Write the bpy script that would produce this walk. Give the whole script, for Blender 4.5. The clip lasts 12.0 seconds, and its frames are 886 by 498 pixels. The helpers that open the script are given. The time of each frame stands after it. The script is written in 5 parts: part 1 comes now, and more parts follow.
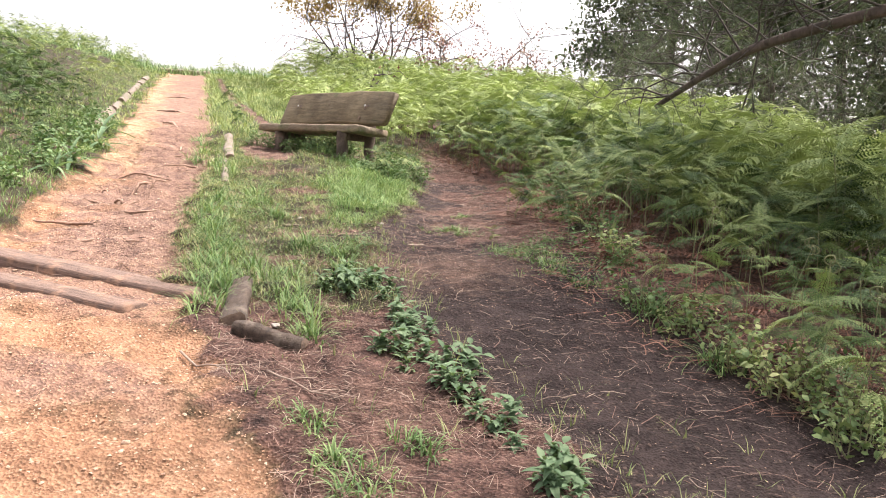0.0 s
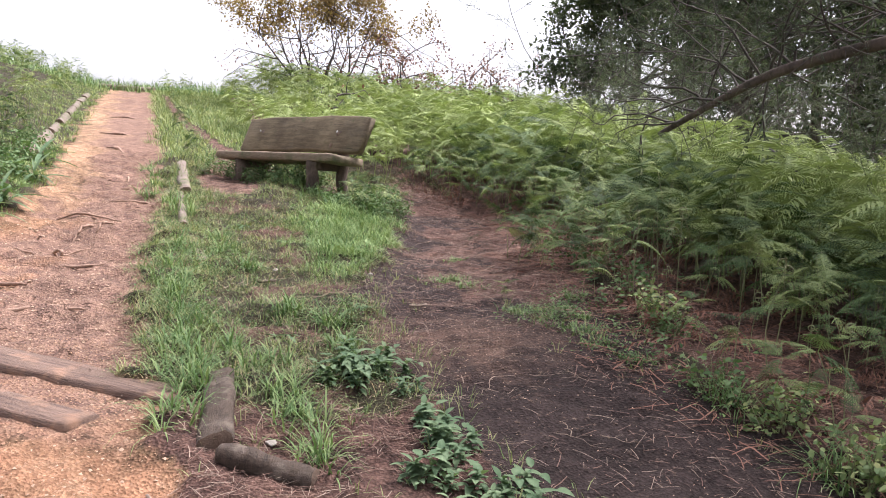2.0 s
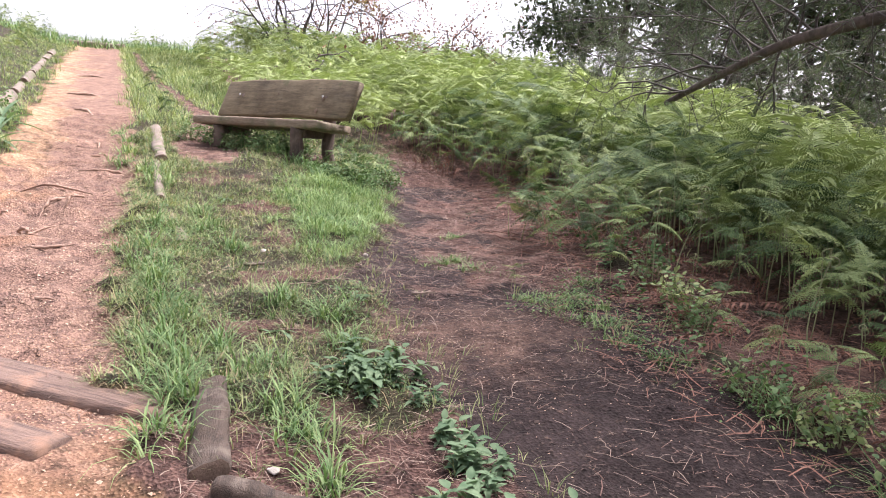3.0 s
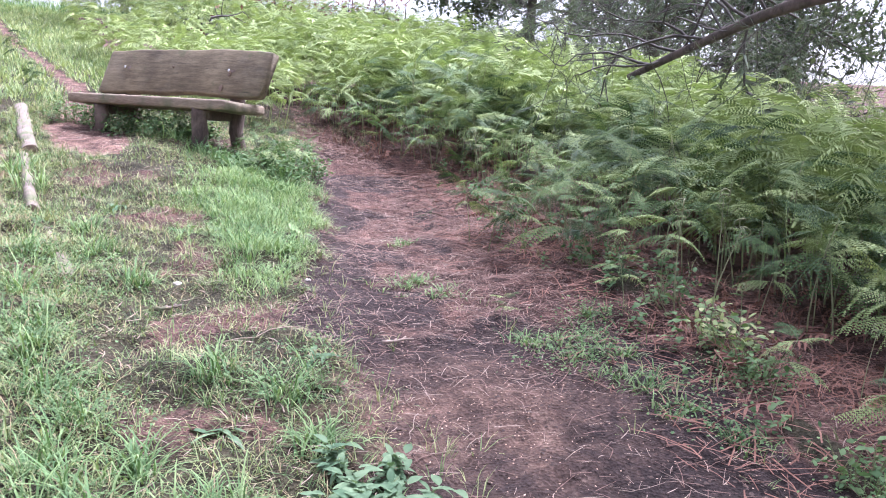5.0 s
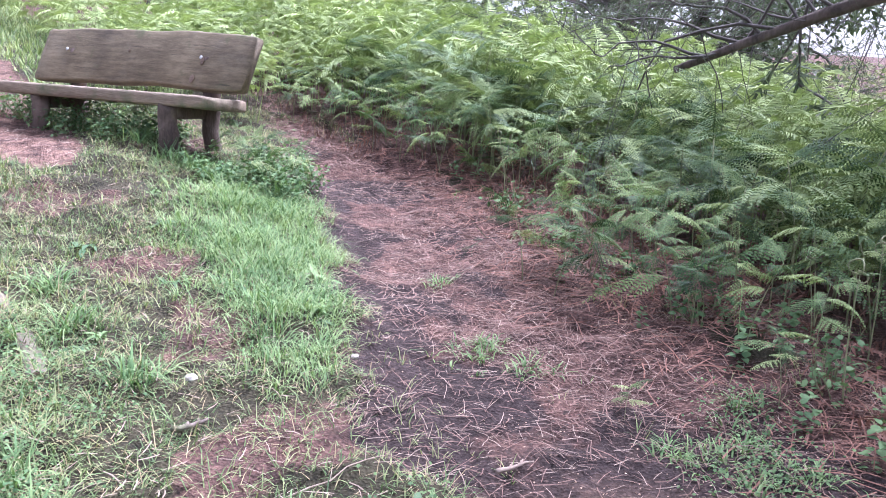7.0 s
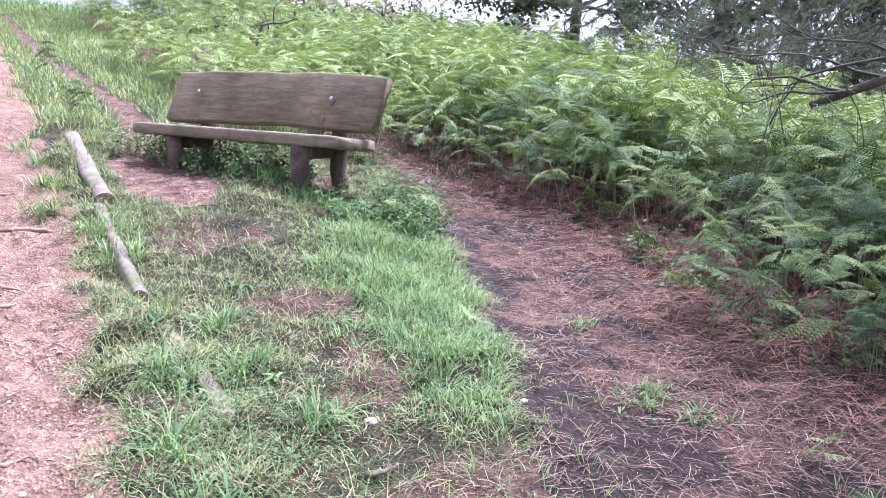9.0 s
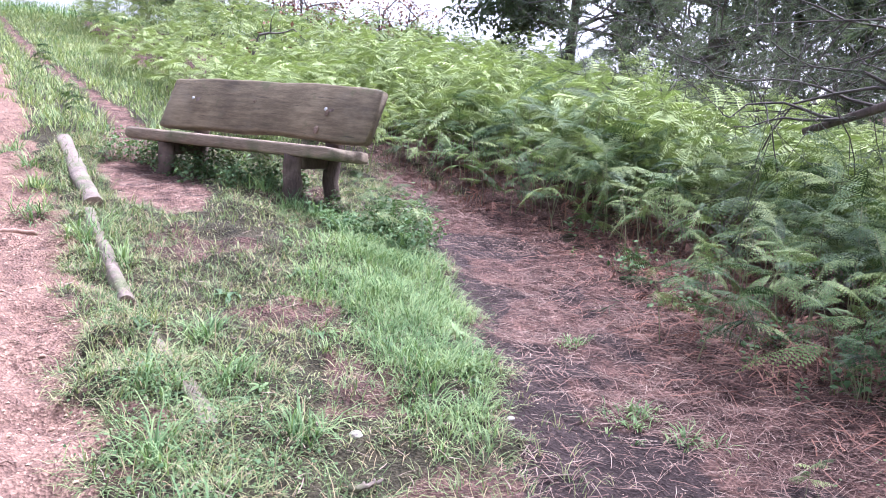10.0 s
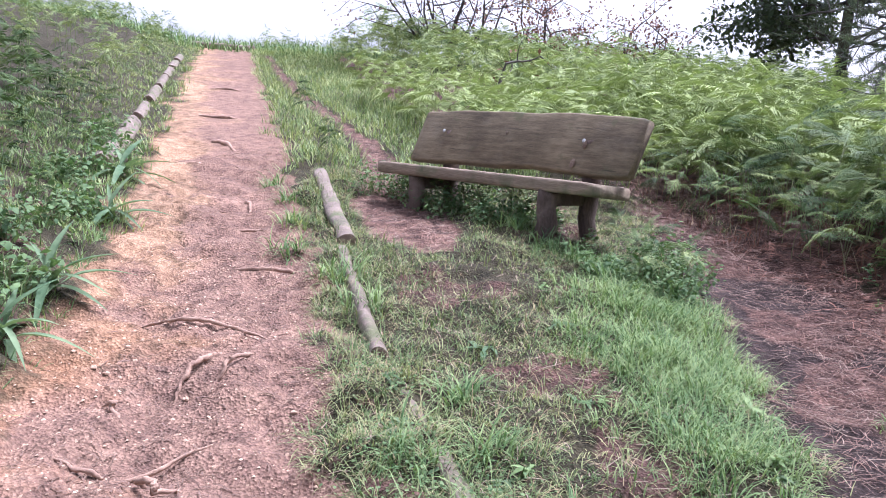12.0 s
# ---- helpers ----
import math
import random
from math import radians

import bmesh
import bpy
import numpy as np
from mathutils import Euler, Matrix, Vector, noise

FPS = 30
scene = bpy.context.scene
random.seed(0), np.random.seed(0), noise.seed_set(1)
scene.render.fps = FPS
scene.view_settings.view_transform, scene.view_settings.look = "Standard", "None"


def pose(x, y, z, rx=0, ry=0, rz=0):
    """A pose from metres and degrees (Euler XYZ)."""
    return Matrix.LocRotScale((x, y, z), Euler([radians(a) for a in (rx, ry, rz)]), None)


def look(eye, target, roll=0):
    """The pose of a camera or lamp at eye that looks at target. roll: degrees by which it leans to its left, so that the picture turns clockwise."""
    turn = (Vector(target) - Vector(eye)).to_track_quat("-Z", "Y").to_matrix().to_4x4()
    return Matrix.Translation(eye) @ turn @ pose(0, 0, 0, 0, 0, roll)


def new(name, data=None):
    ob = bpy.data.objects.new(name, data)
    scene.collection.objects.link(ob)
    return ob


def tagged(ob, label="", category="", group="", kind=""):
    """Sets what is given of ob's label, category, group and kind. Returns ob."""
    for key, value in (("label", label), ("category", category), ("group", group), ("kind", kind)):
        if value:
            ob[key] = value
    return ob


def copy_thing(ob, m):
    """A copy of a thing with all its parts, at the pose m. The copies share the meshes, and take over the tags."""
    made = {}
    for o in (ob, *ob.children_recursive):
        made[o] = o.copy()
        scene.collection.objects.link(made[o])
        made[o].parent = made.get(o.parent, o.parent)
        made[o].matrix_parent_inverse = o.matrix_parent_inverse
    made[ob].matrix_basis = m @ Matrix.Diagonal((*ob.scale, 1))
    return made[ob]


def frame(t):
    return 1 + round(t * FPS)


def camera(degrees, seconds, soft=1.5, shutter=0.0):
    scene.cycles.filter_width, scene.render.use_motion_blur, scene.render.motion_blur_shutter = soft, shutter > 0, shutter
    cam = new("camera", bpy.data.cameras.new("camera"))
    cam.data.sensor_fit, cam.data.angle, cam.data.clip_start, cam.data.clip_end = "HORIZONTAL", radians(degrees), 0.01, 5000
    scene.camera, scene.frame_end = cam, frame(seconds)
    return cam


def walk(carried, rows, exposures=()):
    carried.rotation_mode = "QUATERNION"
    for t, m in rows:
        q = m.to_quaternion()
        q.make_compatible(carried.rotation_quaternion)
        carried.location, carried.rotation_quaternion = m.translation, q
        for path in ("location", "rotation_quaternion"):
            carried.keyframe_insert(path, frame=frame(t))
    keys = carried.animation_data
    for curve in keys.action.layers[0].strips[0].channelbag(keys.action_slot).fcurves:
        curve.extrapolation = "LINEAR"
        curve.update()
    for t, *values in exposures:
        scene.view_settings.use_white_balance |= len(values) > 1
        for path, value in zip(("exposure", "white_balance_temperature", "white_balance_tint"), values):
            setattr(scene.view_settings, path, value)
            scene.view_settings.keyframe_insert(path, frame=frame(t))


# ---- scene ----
cam = camera(55.8, 12.0, soft=1.0)
PATH = [
    (0, (-0.023, 0.019, 1.516), (-0.018, 2.011, 1.339), 2.6),
    (0.5, (-0.139, 0.253, 1.559), (-0.13, 2.246, 1.398), 2.9),
    (1, (-0.325, 0.521, 1.631), (-0.284, 2.514, 1.481), 3.5),
    (1.5, (-0.389, 0.74, 1.648), (-0.287, 2.731, 1.498), 3.1),
    (2, (-0.395, 0.949, 1.71), (-0.266, 2.939, 1.569), 2.3),
    (2.5, (-0.464, 1.169, 1.698), (-0.313, 3.156, 1.525), 2.5),
    (3, (-0.55, 1.393, 1.792), (-0.355, 3.37, 1.561), 2.8),
    (3.2, (-0.566, 1.465, 1.798), (-0.345, 3.438, 1.555), 2.8),
    (4.8, (-0.8, 2.457, 1.951), (-0.4, 4.395, 1.656), 2.0),
    (5, (-0.821, 2.535, 1.977), (-0.369, 4.457, 1.66), 2.1),
    (5.5, (-0.858, 2.825, 1.998), (-0.348, 4.726, 1.642), 3.0),
    (6, (-0.994, 3.127, 2.042), (-0.473, 5.02, 1.664), 3.3),
    (6.5, (-1.196, 3.487, 2.135), (-0.61, 5.359, 1.749), 2.9),
    (7, (-1.225, 3.731, 2.214), (-0.603, 5.588, 1.811), 2.4),
    (7.5, (-1.326, 3.863, 2.273), (-0.761, 5.749, 1.917), 1.5),
    (7.7, (-1.389, 3.905, 2.288), (-0.838, 5.798, 1.951), 0.8),
    (9.3, (-1.622, 3.885, 2.223), (-1.162, 5.803, 1.896), 2.1),
    (9.5, (-1.624, 3.889, 2.223), (-1.153, 5.807, 1.908), 2.5),
    (10, (-1.613, 3.903, 2.22), (-1.119, 5.819, 1.927), 3.7),
    (10.5, (-1.622, 3.916, 2.218), (-1.154, 5.84, 1.937), 4.2),
    (11, (-1.693, 3.921, 2.23), (-1.364, 5.875, 1.955), 3.0),
    (11.5, (-1.718, 4.064, 2.206), (-1.583, 6.039, 1.923), 2.1),
    (12, (-1.719, 4.401, 2.256), (-1.77, 6.383, 1.991), 2.8),
]
walk(cam, [(t, look(eye, target, roll)) for t, eye, target, roll in PATH],
     [(0, 2.0, 6900, 18), (0.5, 1.84, 6600, 18), (1.0, 1.6, 6350, 18), (2.0, 1.58, 6400, 20), (2.5, 1.64, 6450, 22), (3.2, 1.95, 6300, 24), (5.0, 2.28, 5550, 28), (7.5, 2.28, 5350, 28), (9.5, 2.15, 5400, 28), (10.0, 2.18, 5450, 29), (10.5, 2.18, 5450, 30), (11.5, 2.09, 5550, 29), (12, 1.67, 5550, 27)])

# ---- world, sun, exposure ----
world = bpy.data.worlds.new("overcast_sky")
scene.world = world
world.use_nodes = True
wn = world.node_tree.nodes
wl = world.node_tree.links
sky = wn.new("ShaderNodeTexSky")
sky.sky_type, sky.sun_disc = "NISHITA", False
sky.sun_elevation, sky.sun_rotation = radians(65), radians(59)
sky.air_density, sky.dust_density = 1.0, 4.0
grey = wn.new("ShaderNodeHueSaturation")
grey.inputs["Saturation"].default_value = 0.28
wl.new(sky.outputs["Color"], grey.inputs["Color"])
wl.new(grey.outputs["Color"], wn["Background"].inputs["Color"])
wn["Background"].inputs["Strength"].default_value = 0.105

sun = new("sun", bpy.data.lights.new("sun", "SUN"))
sun.data.energy, sun.data.angle, sun.data.color = 2.6, radians(24), (1.0, 0.97, 0.93)
sun.matrix_world = look((15, 9, 38), (0, 0, 0))

rng = np.random.default_rng(7)


# ---- shape of the land ----
def soft(v, w):
    return w * np.logaddexp(0, v / w)


def bell(x, y, cx, cy, sx, sy):
    return np.exp(-((x - cx) ** 2 / sx ** 2 + (y - cy) ** 2 / sy ** 2))


def path_left(y):
    return np.interp(y, [0, 5.4, 7.2, 9.1, 10.6, 25, 60], [-3.3, -3.0, -3.35, -3.8, -4.25, -8.4, -18])


def path_right(y):
    return np.interp(y, [0, 2.4, 3.8, 4.4, 6, 7.3, 8.8, 11, 25, 60], [0.4, -0.5, -1.12, -1.3, -1.9, -2.17, -2.48, -3.1, -7.1, -16.7])


def dirt_left(y):
    return np.interp(y, [0, 2.6, 3.4, 4, 4.8, 5.6, 6.5, 7.4, 8.5, 9.9, 11.9, 14], [1.6, 0.68, 0.28, -0.05, -0.32, -0.42, -0.6, -0.52, -0.25, -0.35, -0.15, -0.4])


def fern_edge(y):
    return np.interp(y, [0, 3, 4, 4.7, 5.5, 6.7, 7.3, 8.2, 9.7, 10.6, 12, 13, 14.5, 17.5, 26], [3.2, 1.95, 1.55, 1.1, 1.0, 1.05, 0.85, 0.85, 0.9, 0.4, 0.05, -0.4, -1.5, -3.2, -5.6])


def fern_wall(y):
    """Where the tall bracken stands; before it lies litter with low plants."""
    return np.interp(y, [0, 3, 4, 4.9, 5.4, 6.2, 6.6, 7.0, 7.4, 8.2, 8.8, 9.5, 10, 10.6, 11.2, 12, 13, 14.5, 17.5, 26], [3.6, 2.45, 2.2, 1.95, 1.82, 1.6, 1.32, 1.12, 1.1, 1.3, 1.42, 1.12, 0.8, 0.42, 0.16, 0.0, -0.5, -1.5, -3.2, -5.6])


def trail_mid(y):
    return np.interp(y, [9.4, 10.4, 11.4, 12.6, 17, 24], [-1.9, -2.25, -2.45, -2.6, -4.35, -6.6])


def ripple(x, y, scale, seed=0.0):
    """A smooth field of about -1 to 1 with hills of the given size."""
    a, b = x / scale + seed, y / scale - seed * 1.7
    return (np.sin(1.9 * a + 1.3 * np.sin(1.1 * b)) + np.sin(2.3 * b + 1.7 * np.sin(0.9 * a + 2)) + np.sin(1.3 * (a + b) + 2.1 * np.sin(0.7 * (a - b)))) / 3


def smooth(v, lo, hi):
    t = np.clip((v - lo) / (hi - lo), 0, 1)
    return t * t * (3 - 2 * t)


def ground_z(x, y):
    x, y = np.asarray(x, float), np.asarray(y, float)
    z = 0.17 + 0.136 * np.maximum(y, -4) - 0.035 * np.clip(x, -4, 3)
    z = z + 0.032 * soft(y - 10, 1.5) - 0.150 * soft(y - 27.5, 2.0) - 0.03 * soft(y - 45, 5)
    z = z + 0.10 * bell(x, y, 0.6, 4.9, 1.1, 0.9) - 0.14 * bell(x, y, 0.1, 8.8, 0.7, 1.9)
    z = z + 0.10 * bell(x, y, -1.4, 9.6, 0.8, 1.3) + 0.15 * bell(x, y, 1.2, 6.6, 0.8, 1.2)
    z = z + 0.08 * bell(x, y, -1.7, 3.6, 0.8, 1.4)
    z = z - 0.05 * (np.clip(x, -6, 8) + 6) * smooth(y, 13, 22)
    # bank beside the path, levelling off
    bank = soft(path_left(y) - 0.35 - x, 0.25)
    z = z + np.where(y > -5, 1.7 * (1 - np.exp(-0.3 * bank)), 0) * np.clip((y - 1.0) / 5, 0, 1) * np.clip(1.35 - y / 40, 0.3, 1)
    return z


def zone_path(x, y):
    w = 0.12 * ripple(x, y, 0.22) + 0.09 * ripple(x, y, 0.09, 3)
    return smooth(x - path_left(y) + w, -0.08, 0.12) * smooth(path_right(y) - x + w, -0.10, 0.10) * (y < 25.2)


def zone_dirt(x, y):
    w = 0.2 * ripple(x, y, 0.3, 5) + 0.11 * ripple(x, y, 0.1, 1)
    return smooth(x - dirt_left(y) + w, -0.12, 0.12) * smooth(fern_edge(y) + 0.1 - x + w, -0.1, 0.25) * smooth(13.2 - y, 0, 1)


def zone_trail(x, y):
    w = 0.07 * ripple(x, y, 0.25, 2)
    half = np.interp(y, [9.3, 9.8, 10.6, 11.5, 13, 20], [0.10, 0.34, 0.30, 0.19, 0.16, 0.11])
    return smooth(half + w - np.abs(x - trail_mid(y)), -0.08, 0.08) * (y > 9.3) * (y < 23)


def zone_near(x, y):
    """Needle-strewn ground between the path's mouth and the dark soil."""
    w = 0.15 * ripple(x, y, 0.35, 8)
    return smooth(4.35 + 0.25 * (x + 0.5) + w - y, -0.15, 0.25) * (1 - zone_path(x, y)) * (1 - zone_dirt(x, y)) * (x < 1.2) * (x > -1.6)


def zone_fern(x, y):
    w = 0.1 * ripple(x, y, 0.4, 4)
    return smooth(x - fern_edge(y) + w, 0.0, 0.2)


def zone_turf(x, y):
    t = (1 - zone_path(x, y)) * (1 - zone_dirt(x, y)) * (1 - zone_trail(x, y)) * (1 - zone_near(x, y)) * (1 - zone_fern(x, y))
    return t


# ---- mesh tools ----
def mesh_of(name, verts, faces, material=None, shade=False):
    """A mesh from an array of vertices and one or more arrays of faces with three or four corners."""
    verts = np.asarray(verts, float).reshape(-1, 3)
    faces = [np.asarray(f, int) for f in (faces if isinstance(faces, (list, tuple)) else [faces]) if len(f)]
    me = bpy.data.meshes.new(name)
    me.vertices.add(len(verts))
    me.vertices.foreach_set("co", verts.ravel())
    loops = np.concatenate([f.ravel() for f in faces])
    counts = np.concatenate([np.full(len(f), f.shape[1]) for f in faces])
    me.loops.add(len(loops))
    me.loops.foreach_set("vertex_index", loops)
    me.polygons.add(len(counts))
    me.polygons.foreach_set("loop_start", np.concatenate([[0], np.cumsum(counts)[:-1]]))
    me.update(calc_edges=True)
    if shade:
        me.polygons.foreach_set("use_smooth", np.ones(len(counts), bool))
    if material:
        me.materials.append(material)
    return me


class Pile:
    """Gathers pieces of mesh into one."""

    def __init__(self):
        self.v, self.t, self.q, self.n = [], [], [], 0

    def add(self, v, t=None, q=None):
        v = np.asarray(v, float).reshape(-1, 3)
        self.v.append(v)
        if t is not None and len(t):
            self.t.append(np.asarray(t) + self.n)
        if q is not None and len(q):
            self.q.append(np.asarray(q) + self.n)
        self.n += len(v)
        return self

    def mesh(self, name, material=None, shade=False):
        f = []
        if self.t:
            f.append(np.concatenate(self.t))
        if self.q:
            f.append(np.concatenate(self.q))
        return mesh_of(name, np.concatenate(self.v), f, material, shade)


def scatter(base_v, base_f, mats, places):
    """Repeats one small piece under many 3x3 matrices and places: vertices and faces of the whole."""
    k = len(base_v)
    v = np.einsum("nij,kj->nki", mats, base_v) + places[:, None, :]
    f = (base_f[None] + (np.arange(len(mats)) * k)[:, None, None]).reshape(-1, base_f.shape[1])
    return v.reshape(-1, 3), f


def turns(yaw, pitch=None, roll=None, size=None):
    """Matrices that roll about y, then pitch about x, then turn about z, with a size (n or n x 3)."""
    n = len(yaw)
    zero = np.zeros(n)
    pitch = zero if pitch is None else pitch
    roll = zero if roll is None else roll
    c, s = np.cos, np.sin
    o, i = np.zeros(n), np.ones(n)
    rz = np.stack([c(yaw), -s(yaw), o, s(yaw), c(yaw), o, o, o, i], 1).reshape(n, 3, 3)
    rx = np.stack([i, o, o, o, c(pitch), -s(pitch), o, s(pitch), c(pitch)], 1).reshape(n, 3, 3)
    ry = np.stack([c(roll), o, s(roll), o, i, o, -s(roll), o, c(roll)], 1).reshape(n, 3, 3)
    m = rz @ rx @ ry
    if size is not None:
        size = np.asarray(size)
        m = m * (size[:, None, None] if size.ndim == 1 else size[:, None, :])
    return m


def tube(points, radii, sides=6, cap=True, rough=0.0, seed=0):
    """A tapered tube along points: vertices and quads (caps as quads with one corner twice are avoided by a centre fan)."""
    p = np.asarray(points, float)
    r = np.broadcast_to(np.asarray(radii, float), (len(p),))
    d = np.gradient(p, axis=0)
    d /= np.linalg.norm(d, axis=1)[:, None] + 1e-9
    up = np.where(np.abs(d[:, 2:3]) > 0.9, np.array([[1.0, 0, 0]]), np.array([[0, 0, 1.0]]))
    a = np.cross(d, up)
    a /= np.linalg.norm(a, axis=1)[:, None] + 1e-9
    b = np.cross(a, d)
    ang = np.arange(sides) * 2 * np.pi / sides
    rr = r[:, None] * np.ones(sides)
    if rough:
        g = np.random.default_rng(seed)
        rr = rr * (1 + rough * 0.35 * (g.random(rr.shape) - 0.5) + rough * 0.8 * (g.random(sides) - 0.5)[None] + rough * 0.6 * np.sin(ang * 3 + g.random() * 6)[None])
    v = p[:, None] + rr[..., None] * (np.cos(ang)[None, :, None] * a[:, None] + np.sin(ang)[None, :, None] * b[:, None])
    n = len(p)
    i, j = np.meshgrid(np.arange(n - 1), np.arange(sides), indexing="ij")
    k = (j + 1) % sides
    q = np.stack([i * sides + j, i * sides + k, (i + 1) * sides + k, (i + 1) * sides + j], -1).reshape(-1, 4)
    v = v.reshape(-1, 3)
    t = np.zeros((0, 3), int)
    if cap:
        j = np.arange(sides)
        k = (j + 1) % sides
        v = np.concatenate([v, p[:1], p[-1:]])
        c0, c1 = n * sides, n * sides + 1
        t = np.concatenate([np.stack([k, j, np.full(sides, c0)], 1), np.stack([(n - 1) * sides + j, (n - 1) * sides + k, np.full(sides, c1)], 1)])
    return v, t, q


def spline(points, n):
    """Points along a smooth curve through the given ones."""
    p = np.asarray(points, float)
    e = np.concatenate([2 * p[:1] - p[1:2], p, 2 * p[-1:] - p[-2:-1]])
    u = np.linspace(0, len(p) - 1, n)
    i = np.minimum(u.astype(int), len(p) - 2)
    f = (u - i)[:, None]
    a, b, c, d = e[i], e[i + 1], e[i + 2], e[i + 3]
    return 0.5 * (2 * b + (c - a) * f + (2 * a - 5 * b + 4 * c - d) * f ** 2 + (3 * b - a - 3 * c + d) * f ** 3)


def part(name, me, parent, label=""):
    ob = new(name, me)
    ob.parent = parent
    if label:
        ob["label"] = label
    return ob


def thing(name, label, category, group="", m=None):
    ob = tagged(new(name), label, category, group)
    if m is not None:
        ob.matrix_basis = m
    return ob


def stuff(name, me, label, category):
    return tagged(new(name, me), label, category, kind="stuff")


# ---- materials ----
def material(name):
    m = bpy.data.materials.new(name)
    m.use_nodes = True
    n, l = m.node_tree.nodes, m.node_tree.links
    return m, n, l, n["Principled BSDF"]


def put_noise(n, l, coords, scale, detail=4, rough=0.6):
    t = n.new("ShaderNodeTexNoise")
    t.inputs["Scale"].default_value, t.inputs["Detail"].default_value, t.inputs["Roughness"].default_value = scale, detail, rough
    l.new(coords, t.inputs["Vector"])
    return t.outputs["Fac"]


def put_ramp(n, l, value, stops):
    r = n.new("ShaderNodeValToRGB")
    while len(r.color_ramp.elements) < len(stops):
        r.color_ramp.elements.new(0.5)
    for e, (p, c) in zip(r.color_ramp.elements, stops):
        e.position, e.color = p, (*c, 1)
    l.new(value, r.inputs["Fac"])
    return r.outputs["Color"]


def put_mix(n, l, fac, a, b, how="MIX"):
    x = n.new("ShaderNodeMix")
    x.data_type, x.blend_type = "RGBA", how
    for slot, v in ((0, fac), (6, a), (7, b)):
        if isinstance(v, (int, float)):
            x.inputs[slot].default_value = v
        elif isinstance(v, tuple):
            x.inputs[slot].default_value = (*v, 1)
        else:
            l.new(v, x.inputs[slot])
    return x.outputs[2]


def put_math(n, l, how, a, b):
    x = n.new("ShaderNodeMath")
    x.operation = how
    for slot, v in ((0, a), (1, b)):
        if isinstance(v, (int, float)):
            x.inputs[slot].default_value = v
        else:
            l.new(v, x.inputs[slot])
    return x.outputs[0]


def put_bump(n, l, height, shader, strength, distance):
    b = n.new("ShaderNodeBump")
    b.inputs["Strength"].default_value, b.inputs["Distance"].default_value = strength, distance
    l.new(height, b.inputs["Height"])
    l.new(b.outputs["Normal"], shader.inputs["Normal"])


def plain(name, dark, light, scale, rough=0.85, bump=0.4, stretch=(1, 1, 1), spots=None):
    """Two scales of noise between two colours, with relief."""
    m, n, l, s = material(name)
    tc = n.new("ShaderNodeTexCoord")
    mp = n.new("ShaderNodeMapping")
    mp.inputs["Scale"].default_value = stretch
    l.new(tc.outputs["Object"], mp.inputs["Vector"])
    big = put_noise(n, l, mp.outputs[0], scale, 6)
    fine = put_noise(n, l, mp.outputs[0], scale * 7, 4)
    both = put_math(n, l, "ADD", put_math(n, l, "MULTIPLY", big, 0.6), put_math(n, l, "MULTIPLY", fine, 0.4))
    col = put_ramp(n, l, both, [(0.32, dark), (0.68, light)])
    if spots:
        col = put_mix(n, l, put_ramp(n, l, put_noise(n, l, tc.outputs["Object"], scale * 0.7, 5), [(0.52, (0, 0, 0)), (0.66, (1, 1, 1))]), col, spots)
    l.new(col, s.inputs["Base Color"])
    s.inputs["Roughness"].default_value = rough
    put_bump(n, l, both, s, bump, 0.02)
    return m


def leafy(name, dark, light, tip, through_light=0.35, rough=0.55, patch=1.5, by_object=0.12, by_leaf=0.26, shift=0.0):
    """Leaf colours that vary plant by plant and in patches; some light passes through the leaf."""
    m, n, l, s = material(name)
    geo = n.new("ShaderNodeNewGeometry")
    inf = n.new("ShaderNodeObjectInfo")
    big = put_noise(n, l, geo.outputs["Position"], patch, 3)
    fine = put_noise(n, l, geo.outputs["Position"], 23, 3)
    v = put_math(n, l, "ADD", put_math(n, l, "MULTIPLY", big, 0.5), put_math(n, l, "MULTIPLY", fine, 0.3))
    tone = n.new("ShaderNodeAttribute")
    tone.attribute_name = "tone"
    v = put_math(n, l, "ADD", v, put_math(n, l, "MULTIPLY", inf.outputs["Random"], by_object))
    v = put_math(n, l, "ADD", v, tone.outputs["Fac"])
    v = put_math(n, l, "ADD", v, put_math(n, l, "MULTIPLY", geo.outputs["Random Per Island"], by_leaf))
    col = put_ramp(n, l, v, [(0.3 + shift, dark), (0.52 + shift, light), (0.75 + 1.3 * shift, tip)])
    l.new(col, s.inputs["Base Color"])
    s.inputs["Roughness"].default_value = rough
    s.inputs["Specular IOR Level"].default_value = 0.15
    tr = n.new("ShaderNodeBsdfTranslucent")
    l.new(put_mix(n, l, 1.0, col, (1.3, 1.4, 0.75), "MULTIPLY"), tr.inputs["Color"])
    mx = n.new("ShaderNodeMixShader")
    mx.inputs[0].default_value = through_light
    l.new(s.outputs[0], mx.inputs[1])
    l.new(tr.outputs[0], mx.inputs[2])
    l.new(mx.outputs[0], n["Material Output"].inputs["Surface"])
    return m


